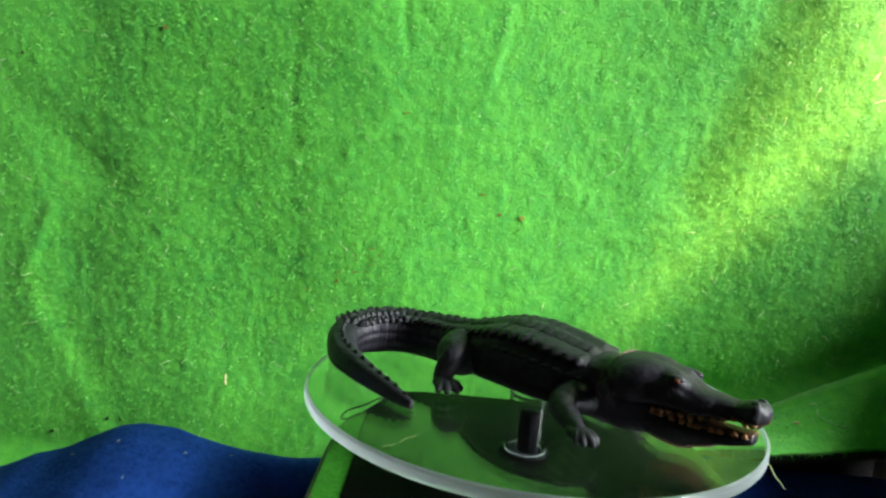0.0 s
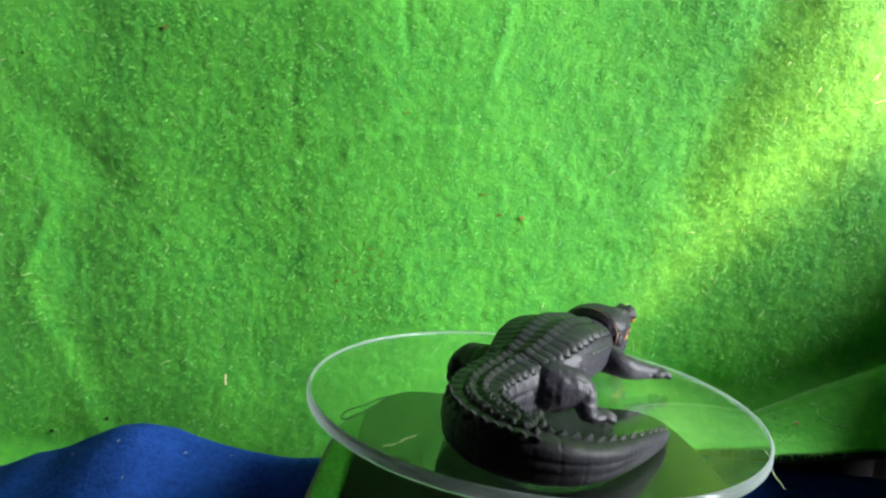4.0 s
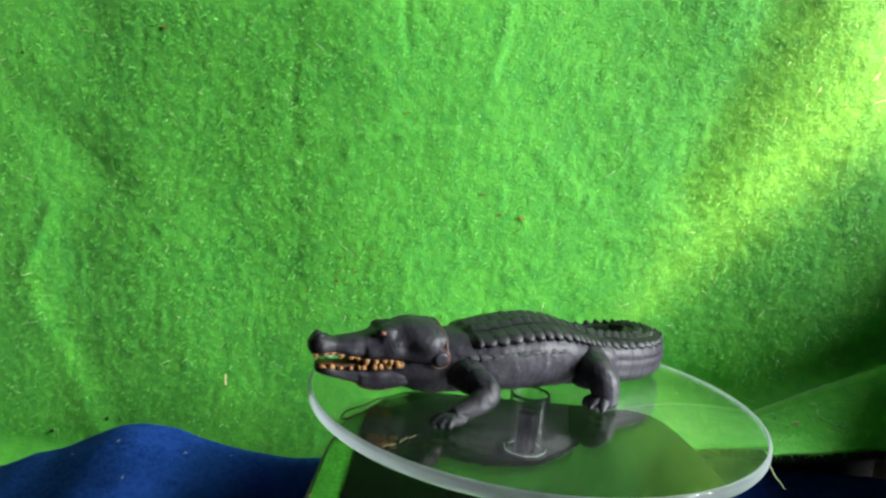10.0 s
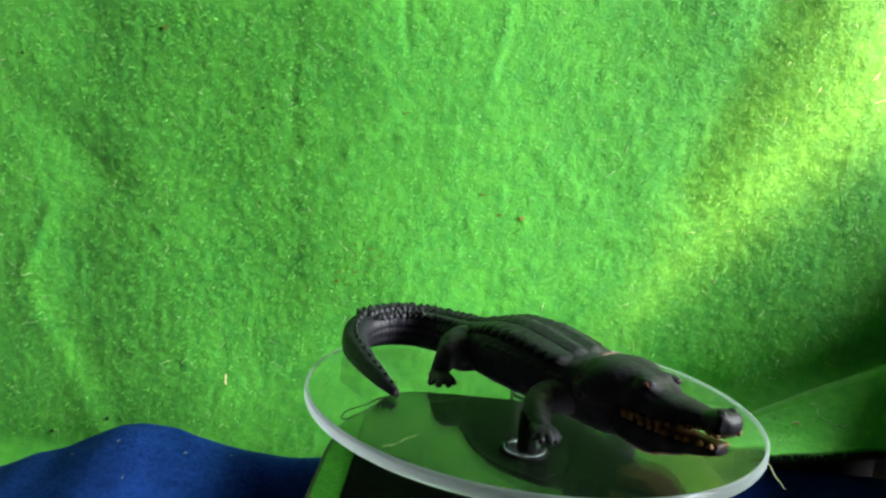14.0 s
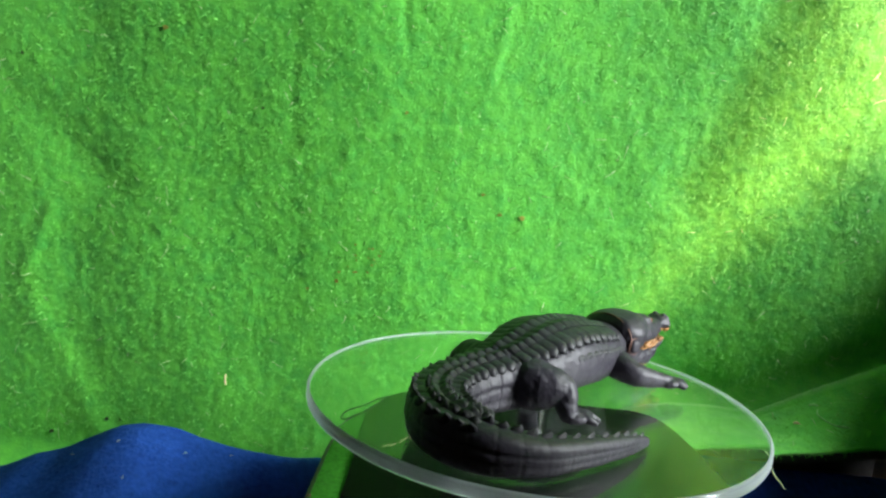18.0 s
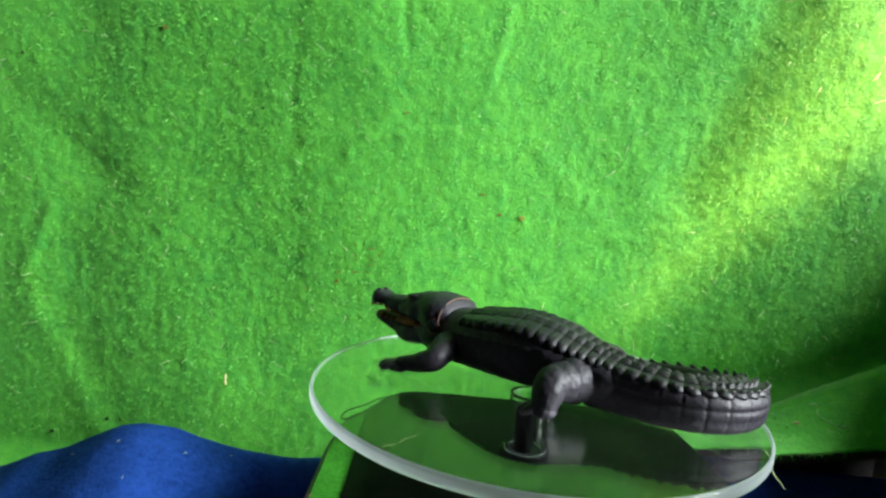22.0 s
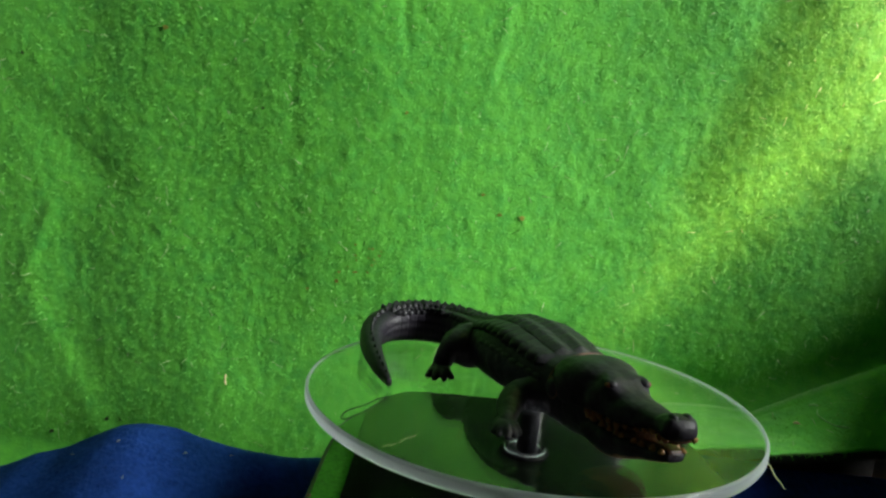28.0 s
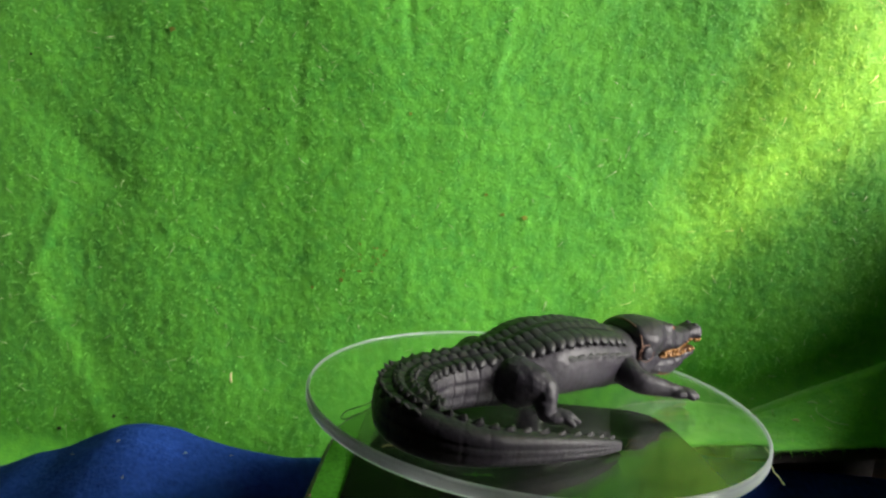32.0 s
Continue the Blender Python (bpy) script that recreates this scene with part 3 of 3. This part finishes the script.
SKULL = [(0.0465, -0.001, 0.0190, 0.0290, 0.0120), (0.0490, -0.001, 0.0150, 0.0318, 0.0145), (0.0530, -0.001, 0.0130, 0.0326, 0.0155), (0.0610, -0.0005, 0.0150, 0.0328, 0.0145),
         (0.0680, 0.000, 0.0168, 0.0322, 0.0122), (0.0725, 0.0003, 0.0172, 0.0308, 0.0108), (0.0771, 0.0006, 0.0170, 0.0286, 0.0094), (0.0821, 0.001, 0.0174, 0.0270, 0.0080),
         (0.0861, 0.0020, 0.0181, 0.0266, 0.0069), (0.0900, 0.0026, 0.0190, 0.0262, 0.0060), (0.0934, 0.0031, 0.0200, 0.0260, 0.0053), (0.0966, 0.0034, 0.0202, 0.0273, 0.0056),
         (0.0997, 0.0038, 0.0199, 0.0275, 0.0060), (0.1022, 0.0040, 0.0200, 0.0269, 0.0053), (0.1039, 0.0040, 0.0216, 0.0250, 0.0030)]
JAW = [(0.0560, -0.0005, 0.0075, 0.0145, 0.0080), (0.0620, -0.0003, 0.0058, 0.0150, 0.0096), (0.0680, 0.000, 0.0046, 0.0152, 0.0104), (0.0744, 0.0005, 0.0036, 0.0148, 0.0098),
       (0.0800, 0.001, 0.0042, 0.0144, 0.0084), (0.0840, 0.0012, 0.0062, 0.0143, 0.0074), (0.0886, 0.0024, 0.0081, 0.0143, 0.0062), (0.0935, 0.0031, 0.0097, 0.0147, 0.0054),
       (0.0978, 0.0036, 0.0111, 0.0152, 0.0048), (0.1003, 0.0038, 0.0121, 0.0151, 0.0034)]


def hide_relief(bands):
    """Soft wrinkles; on the tail also the joints between its plates."""
    def f(t, a):
        d = 0.016 * noise.noise(Vector((t * 14, math.cos(a) * 3, math.sin(a) * 3))) + 0.008 * noise.noise(Vector((t * 60, math.cos(a) * 9, math.sin(a) * 9)))
        if not bands and math.sin(a) < 0.35:
            # folds of skin along the flank
            d += 0.030 * noise.noise(Vector((t * 32, math.cos(a) * 2, math.sin(a) * 9))) + 0.016 * noise.noise(Vector((t * 85, math.cos(a) * 3, math.sin(a) * 20)))
        if bands:
            groove = (t * bands) % 1.0
            fade = 1 if math.sin(a) > -0.8 else 0.4
            d -= 0.026 * math.exp(-((groove - 0.5) / 0.06) ** 2) * fade
            for h in (0.08, -0.36):
                d -= 0.065 * math.exp(-((math.sin(a) - h) / 0.075) ** 2)
        return d
    return f


# bulges and hollows of the skull: place along it, height on the section (sine), strength, reach along, reach round
SKULL_FORMS = ((0.0998, -0.30, 0.16, 0.0026, 0.45), (0.0885, -0.40, 0.17, 0.0030, 0.40), (0.0800, -0.40, 0.15, 0.0034, 0.42), (0.0715, -0.45, 0.10, 0.0036, 0.40),
               (0.0952, 0.80, -0.05, 0.0022, 0.55), (0.1008, 0.75, 0.12, 0.0020, 0.28), (0.0742, 0.80, 0.20, 0.0036, 0.22), (0.0685, 0.55, -0.12, 0.0036, 0.30), (0.0780, 0.55, -0.12, 0.0030, 0.34),
               (0.0560, 0.10, 0.09, 0.0060, 0.50), (0.0600, 0.88, 0.06, 0.0060, 0.22), (0.0655, -0.10, -0.09, 0.0030, 0.40), (0.0505, -0.20, -0.06, 0.0030, 0.50))


def skull_relief(t, a):
    x = spline(SKULL, t * (len(SKULL) - 1))[0]
    sn = math.sin(a)
    d = 0.02 * noise.noise(Vector((t * 9, math.cos(a) * 2, sn * 2))) + 0.012 * noise.noise(Vector((t * 30, math.cos(a) * 6, sn * 6))) + 0.006 * noise.noise(Vector((t * 75, math.cos(a) * 13, sn * 13)))
    for px, ps, strength, along, around in SKULL_FORMS:
        d += strength * math.exp(-((x - px) / along) ** 2 - ((sn - ps) / around) ** 2)
    # hollow between the brows and along the ridge of the snout
    return d - 0.07 * math.exp(-((x - 0.0735) / 0.006) ** 2 - (math.cos(a) / 0.22) ** 2)


def jaw_relief(t, a):
    x = spline(JAW, t * (len(JAW) - 1))[0]
    sn = math.sin(a)
    d = 0.02 * noise.noise(Vector((t * 12, math.cos(a) * 3, sn * 3)))
    for px, ps, strength, along, around in ((0.0963, 0.45, 0.16, 0.0024, 0.45), (0.0850, 0.45, 0.10, 0.0030, 0.40), (0.0765, 0.40, 0.08, 0.0030, 0.40), (0.0905, 0.2, -0.08, 0.0022, 0.5), (0.0660, 0.0, 0.06, 0.0040, 0.6)):
        d += strength * math.exp(-((x - px) / along) ** 2 - ((sn - ps) / around) ** 2)
    return d


def scute_mesh(name, peak):
    """A knob-like keeled plate that rises backwards (towards -x)."""
    verts, faces = [], []
    n = 6
    for i in range(n + 1):
        for j in range(n + 1):
            x, y = i / n - 0.5, j / n - 0.5
            edge = max(0.0, (1 - (2 * abs(x)) ** 3)) * max(0.0, (1 - (2 * abs(y)) ** 2.2))
            keel = max(0.0, 1 - abs(y) * 4.2) * max(0.0, 1 - abs(x + 0.18) * 1.7)
            verts.append(Vector((x, y * (1 - 0.25 * abs(x)), 0.34 * edge + peak * keel * edge ** 0.4 - 0.10)))
    for i in range(n):
        for j in range(n):
            a = i * (n + 1) + j
            faces.append((a, a + n + 1, a + n + 2, a + 1))
    return mesh_of(name, verts, faces, SCUTE)


def fin_mesh(name, thick, lean, point):
    """A thin upright fin of the tail crest: a rounded saw tooth whose point leans backwards (towards -x)."""
    verts, faces = [], []
    n, m = 8, 6
    for j in range(m + 1):
        v = j / m
        half = 0.5 * (1 - v ** 1.6) ** point + 0.02 * (1 - v)
        mid = -lean * v
        for i in range(n):
            a = 2 * math.pi * i / n
            c, sn = math.cos(a), math.sin(a)
            verts.append(Vector((mid + half * c, thick * sn * (1 - 0.75 * v) * (1 - 0.35 * c * c), v - 0.12)))
    for j in range(m):
        for i in range(n):
            k = (i + 1) % n
            faces.append((j * n + i, j * n + k, (j + 1) * n + k, (j + 1) * n + i))
    faces.append(tuple(range(m * n, m * n + n)))
    return mesh_of(name, verts, faces, SCUTE)


def on_back(rows, t, across):
    """A pose on the upper side of a loft: t along the rows, across from -1 to 1."""
    x, y, zb, zt, hw = spline(rows, t)
    xa, ya = spline(rows, max(0, t - 0.05))[:2]
    xb, yb = spline(rows, min(len(rows) - 1, t + 0.05))[:2]
    along = Vector((xb - xa, yb - ya, 0)).normalized()
    side = Vector((-along.y, along.x, 0))
    a = math.pi / 2 - across * math.pi / 2
    c, s = math.cos(a), math.sin(a)
    q = (abs(c) ** 2.3 + abs(s) ** 2.3) ** (-1 / 2.3)
    hz = (zt - zb) * 0.44
    p = Vector((x, y, zb + (zt - zb) * 0.56)) + side * (hw * c * q) + Vector((0, 0, hz * s * q))
    up = (side * (c / hw) + Vector((0, 0, s / hz))).normalized()
    fwd = (-along - up * (-along).dot(up)).normalized()
    left = up.cross(fwd)
    m = Matrix((fwd, left, up)).transposed().to_4x4()
    m.translation = p
    return m


def put_scutes(parent, rows, t0, t1, count, acrosses, length, width, height, mesh, stagger=0.0, taper=0.0):
    for k, ac in enumerate(acrosses):
        for i in range(count):
            f = (i + 0.5 + (stagger if k % 2 else 0)) / count
            t = t0 + (t1 - t0) * f
            m = on_back(rows, t, ac)
            g = 1 - 0.25 * abs(ac)
            small = 1 - taper * f
            ob = piece("scute", mesh, parent)
            ob.matrix_local = m @ Matrix.Diagonal((length * (1 - 0.5 * taper * f) * random.uniform(0.93, 1.07), width * g * small, height * small * random.uniform(0.85, 1.15), 1))


def shell_plate(parent, rows, t0, t1, a0, a1, keel_at, lift, keel, hem=0.0, rough=1.0, first=False):
    """One plate of the back: a keeled patch that lies on the loft, with grooves round it and, on the outer rows, a pointed hem."""
    n, m = 8, 8
    verts, faces = [], []
    for i in range(n + 1):
        u = i / n
        tip = 1 - abs(2 * u - 1.3) / 1.3
        groove = (1 - abs(2 * u - 1) ** 2.6) * (0.85 + 0.15 * u)
        groove = 1 - (1 - groove) * rough
        for j in range(m + 1):
            v = j / m
            a = a0 + (a1 - a0) * v
            if hem:
                a += math.copysign(hem * tip, a1) * v ** 2
            p = on_back(rows, t0 + (t1 - t0) * u, a)
            ridge = max(0.0, 1 - abs(v - keel_at) / (keel_at if v < keel_at else 1 - keel_at + 0.25)) ** 1.3
            h = lift * (0.40 + 0.60 * groove) + keel * ridge * (0.55 + 0.55 * groove)
            h = h * (min(1.0, 1.4 * u) if first else 1.0) - 0.0003
            verts.append(p @ Vector((0, 0, h)))
    for i in range(n):
        for j in range(m):
            k = i * (m + 1) + j
            q = (k, k + m + 1, k + m + 2, k + 1)
            faces.append(q if a1 > a0 else q[::-1])
    if hem:
        o = len(verts)
        for i in range(n + 1):
            u = i / n
            p = on_back(rows, t0 + (t1 - t0) * u, a1 * 0.96)
            verts.append(p @ Vector((0, 0, -0.0008)))
        for i in range(n):
            k = i * (m + 1) + m
            q = (k, k + m + 1, o + i + 1, o + i)
            faces.append(q if a1 > a0 else q[::-1])
    piece("scute", mesh_of("scute", verts, faces, SCUTE), parent)


def shell(parent, rows, t0, t1, count, cols, lift, keel, hem, soft=0.85):
    """Rows of plates on both sides of the spine; cols are (inner, outer, place of the keel)."""
    step = (t1 - t0) / count
    for i in range(count):
        for s in (-1, 1):
            for k, (a0, a1, at) in enumerate(cols):
                grow = random.uniform(0.9, 1.12)
                shell_plate(parent, rows, t0 + step * i, t0 + step * (i + 1), s * a0, s * a1, at, lift * grow, keel * grow, hem if k == len(cols) - 1 else 0.0, soft + (0.85 - soft) * i / count, i == 0)


def leg_mesh(name, limb, foot, heading, toes, size, lift, haunch=None):
    """One bent leg with its splayed toes."""
    geos = []
    for k in range(31):
        x, y, z, r = spline(limb, (len(limb) - 1) * k / 30)
        q = r * (0.80 if k > 5 else 0.90) * (1 + 0.05 * noise.noise(Vector((x, y, z)) * 260))
        geos.append(ball_geo((x, y, z), q, q, q, 20, 14))
    a0 = math.atan2(heading[1], heading[0])
    fx, fy = foot
    geos.append(ball_geo((fx, fy, 0.0024 * size + lift), 0.0050 * size, 0.0044 * size, 0.0024 * size))
    for k in range(toes):
        a = a0 + radians(-42 + 84 * k / (toes - 1))
        l = 0.0088 * size * (1 - 0.12 * abs(k - (toes - 1) / 2))
        c, s = math.cos(a), math.sin(a)
        geos.append(tube_geo([(fx + 0.002 * c, fy + 0.002 * s, 0.0030 * size + lift, 0.0018 * size), (fx + 0.6 * l * c, fy + 0.6 * l * s, 0.0026 * size + lift, 0.0018 * size), (fx + l * c, fy + l * s, 0.0012 * size + lift, 0.0010 * size)], 6, 10))
    if haunch:
        geos.append(ball_geo(haunch, 0.0150, 0.0066, 0.0090, 28, 18))
    v, f = joined(geos)
    v = [p + p.normalized() * (0.00045 * noise.noise(p * 420) + 0.0004 * noise.noise(p * 200)) for p in v]
    return mesh_of(name, v, f, HIDE)


def alligator():
    g = thing("toy_alligator", "dark grey vinyl toy alligator with open jaws and curled tail", "toy")
    body = piece("body", mesh_of("body", *loft_geo(BODY, 110, 56, 2.3, hide_relief(0), 2.0, 0.56), HIDE), g)
    tail = piece("tail", mesh_of("tail", *loft_geo(TAIL, 320, 64, 2.8, hide_relief(21), 3.2, 0.56), HIDE), g, "long tail curled round to the side")
    low, tall = scute_mesh("scute", 0.45), scute_mesh("scute", 0.75)
    shell(body, BODY, 3.95, 10.3, 14, ((0.0, 0.28, 0.52), (0.28, 0.57, 0.76)), 0.0009, 0.0014, 0.10, 0.16)
    put_scutes(body, BODY, 3.9, 7.6, 9, (-0.82, 0.82), 0.0056, 0.0036, 0.0013, low)
    shell(tail, TAIL, 0.25, 7.0, 15, ((0.0, 0.24, 0.5), (0.24, 0.54, 0.70)), 0.0008, 0.0015, 0.10)
    fin, tooth_fin = fin_mesh("fin", 0.34, 0.26, 0.7), fin_mesh("fin", 0.30, 0.34, 1.15)
    put_scutes(tail, TAIL, 1.6, 4.1, 6, (-0.46, 0.46), 0.0062, 0.0036, 0.0026, tall)
    put_scutes(tail, TAIL, 3.9, 7.2, 11, (-0.46, 0.46), 0.0056, 0.0058, 0.0036, fin)
    put_scutes(tail, TAIL, 4.1, 7.2, 10, (-0.20, 0.20), 0.0046, 0.0042, 0.0040, low, 0.5)
    put_scutes(tail, TAIL, 7.1, 12.7, 13, (0.0,), 0.0058, 0.0040, 0.0027, tooth_fin, 0.0, 0.45)

    brow = [ball_geo((0.0722, s * 0.0066 + 0.0004, 0.0291), 0.0046, 0.0026, 0.0018, 20, 12) for s in (-1, 1)]
    nostril = [ball_geo((0.0999, s * 0.0026 + 0.0038, 0.0271), 0.0019, 0.0015, 0.0012) for s in (-1, 1)]
    head = piece("head", mesh_of("head", *loft_geo(SKULL, 150, 72, 2.4, skull_relief), HIDE), g, "head with a long blunt snout")
    for v, f in brow:
        piece("brow", mesh_of("brow", v, f, HIDE), head, "raised brow over the eye")
    for v, f in nostril:
        piece("nostril", mesh_of("nostril", v, f, HIDE), head, "rounded nostril on the snout")
    jaw = piece("lower_jaw", mesh_of("lower_jaw", *loft_geo(JAW, 110, 56, 2.5, jaw_relief), HIDE), g, "lower jaw hanging open")
    jaw.data.materials.append(CHIN)
    for p in jaw.data.polygons:
        if p.normal.z < -0.55 + 0.12 * noise.noise(p.center * 500) and p.center.x > 0.068:
            p.material_index = 1
    gum = [(x, y, zt - 0.0012, zt + 0.0030 - 0.0022 * k / 8, hw * 0.80) for k, (x, y, zb, zt, hw) in enumerate(JAW[1:])]
    piece("tongue", mesh_of("tongue", *loft_geo(gum, 24, 20, 3.0), TONGUE), jaw, "dark brown tongue")
    roof = [(x, y, zb - 0.0009, zb + 0.0012, hw * 0.90) for x, y, zb, zt, hw in SKULL[4:-1]]
    piece("palate", mesh_of("palate", *loft_geo(roof, 24, 20, 3.0), TONGUE), head, "dark brown roof of the mouth")
    for s in (-1, 1):
        eye = piece("eye", mesh_of("eye", *ball_geo((0, 0, 0), 0.0016, 0.0012, 0.0012, 16, 10), EYE_M), head, "small orange painted eye")
        eye.location = (0.0744, s * 0.0080 + 0.0004, 0.0288)
        m = lathe("peg", [(0.0005, 0.0014), (0.0022, 0.0014), (0.0030, 0.0010), (0.0034, 0.0), (0.0034, -0.003)][::-1], HIDE, 24)
        ring = [(0.0512 + 0.0042 * math.cos(a), s * 0.0157 - 0.001, 0.0196 + 0.0040 * math.sin(a), 0.00030) for a in [math.pi * 2 * k / 16 for k in range(17)]]
        piece("peg_ring", mesh_of("peg_ring", *tube_geo(ring, 48, 6), SEAM), head, "worn pale edge round the hinge peg")
        peg = piece("peg", m, head, "round jaw hinge peg")
        peg.matrix_local = pose(0.0512, s * 0.0158 - 0.001, 0.0196, -90 * s, 0, 0)
    cone = lathe("tooth", [(0.5, 0.0), (0.42, 0.4), (0.22, 0.8), (0.04, 1.0)], TOOTH, 8)
    # the larger teeth stand in the back half of the mouth
    for rows, owner, places, sign in ((JAW, jaw, (1.5, 2.0, 2.5, 3.1, 3.6, 4.3, 5.0, 5.7, 6.5, 7.3, 8.2), 1), (SKULL, head, (4.1, 4.7, 5.3, 6.0, 6.8, 7.6, 8.4, 9.3, 10.3, 11.5, 12.6), -1)):
        for s in (-1, 1):
            for k, place in enumerate(places):
                x, y, zb, zt, hw = spline(rows, place + random.uniform(-0.15, 0.15))
                l = random.uniform(0.0020, 0.0034) if k < 5 else random.uniform(0.0013, 0.0023)
                ob = piece("tooth", cone, owner)
                ob.matrix_local = Matrix.Translation((x, y + s * hw * 0.90, (zt - 0.0006) if sign > 0 else (zb + 0.0008))) @ Matrix.Diagonal((random.uniform(0.0022, 0.0034), 0.0026, sign * l, 1))
    # painted edge round the back of the head
    rim = []
    for k in range(-3, 25):
        a = math.pi * k / 21.0
        rim.append((0.0480 + 0.0012 * math.sin(a), -0.001 + 0.0157 * math.cos(a), 0.0208 + 0.0114 * math.sin(a), 0.00045))
    piece("seam", mesh_of("seam", *tube_geo(rim, 80, 8), SEAM), head, "pale orange painted edge behind the head")

    fl = [(0.041, 0.010, 0.0130, 0.0080), (0.037, 0.0220, 0.0122, 0.0078), (0.0355, 0.0295, 0.0092, 0.0068), (0.0435, 0.0335, 0.0060, 0.0052), (0.0505, 0.0355, 0.0044, 0.0040)]
    fr = [(0.041, -0.011, 0.0130, 0.0080), (0.0375, -0.0215, 0.0120, 0.0078), (0.0400, -0.0275, 0.0102, 0.0068), (0.047, -0.0315, 0.0088, 0.0052), (0.0535, -0.0350, 0.0078, 0.0040)]
    hl = [(-0.025, 0.001, 0.0130, 0.0105), (-0.0237, 0.0100, 0.0126, 0.0114), (-0.0222, 0.0186, 0.0130, 0.0094), (-0.0232, 0.0230, 0.0095, 0.0082), (-0.0230, 0.0246, 0.0050, 0.0070)]
    hr = [(-0.025, -0.018, 0.0130, 0.0110), (-0.0235, -0.0262, 0.0138, 0.0122), (-0.0185, -0.0340, 0.0140, 0.0072), (-0.0190, -0.0370, 0.0085, 0.0058), (-0.0190, -0.0385, 0.0055, 0.0048)]
    for name, limb, foot, head_to, toes, size, lift, haunch in (("leg", fl, (0.0515, 0.0360), (1, 0.25), 5, 1.15, 0.0, None), ("leg", fr, (0.0545, -0.0355), (1, -0.30), 5, 1.10, 0.0045, None),
                                                        ("leg", hl, (-0.0232, 0.0252), (1, 0.1), 4, 1.25, 0.0, (-0.0285, 0.0006, 0.0140)), ("leg", hr, (-0.0160, -0.0398), (1, -0.3), 4, 1.20, 0.0012, (-0.0285, -0.0180, 0.0145))):
        leg = piece(name, leg_mesh(name, limb, foot, head_to, toes, size, lift, haunch), g)
        skin = leg.modifiers.new("skin", "REMESH")
        skin.mode, skin.voxel_size, skin.use_smooth_shade = "VOXEL", 0.00036, True
        soft = leg.modifiers.new("soft", "SMOOTH")
        soft.factor, soft.iterations = 0.5, 3
    return g


room()
FELT = felt()
felt_marks(FELT)
felt_fuzz(FELT)
shade_wing()
blue_cloth()
table()
DISC, ROD = turntable()
GATOR = alligator()


def motions():
    rate = 360 / 14.4736
    spin = [(float(t), rate * t) for t in range(33)]
    walk(GATOR, [(t, pose(0, 0, DISC_TOP, 0, 0, 311 + a)) for t, a in spin])
    # the felt drifts back a little towards the end
    walk(FELT, [(0.0, pose(0, 0, 0)), (27.0, pose(0, 0, 0)), (29.5, pose(0, 0, 0)), (30.0, pose(0.0005, 0.0012, 0)), (30.5, pose(0.0015, 0.0035, 0)), (31.0, pose(0.0014, 0.0035, 0)),
                (31.5, pose(0.0016, 0.004, 0)), (32.0, pose(0.0022, 0.0052, 0))])
    walk(ROD, [(t, pose(0, 0, DISC_TOP, 0, 0, a)) for t, a in spin])
    walk(DISC, [(t, pose(0, 0, DISC_TOP, 0, 0, a)) for t, a in spin])


motions()
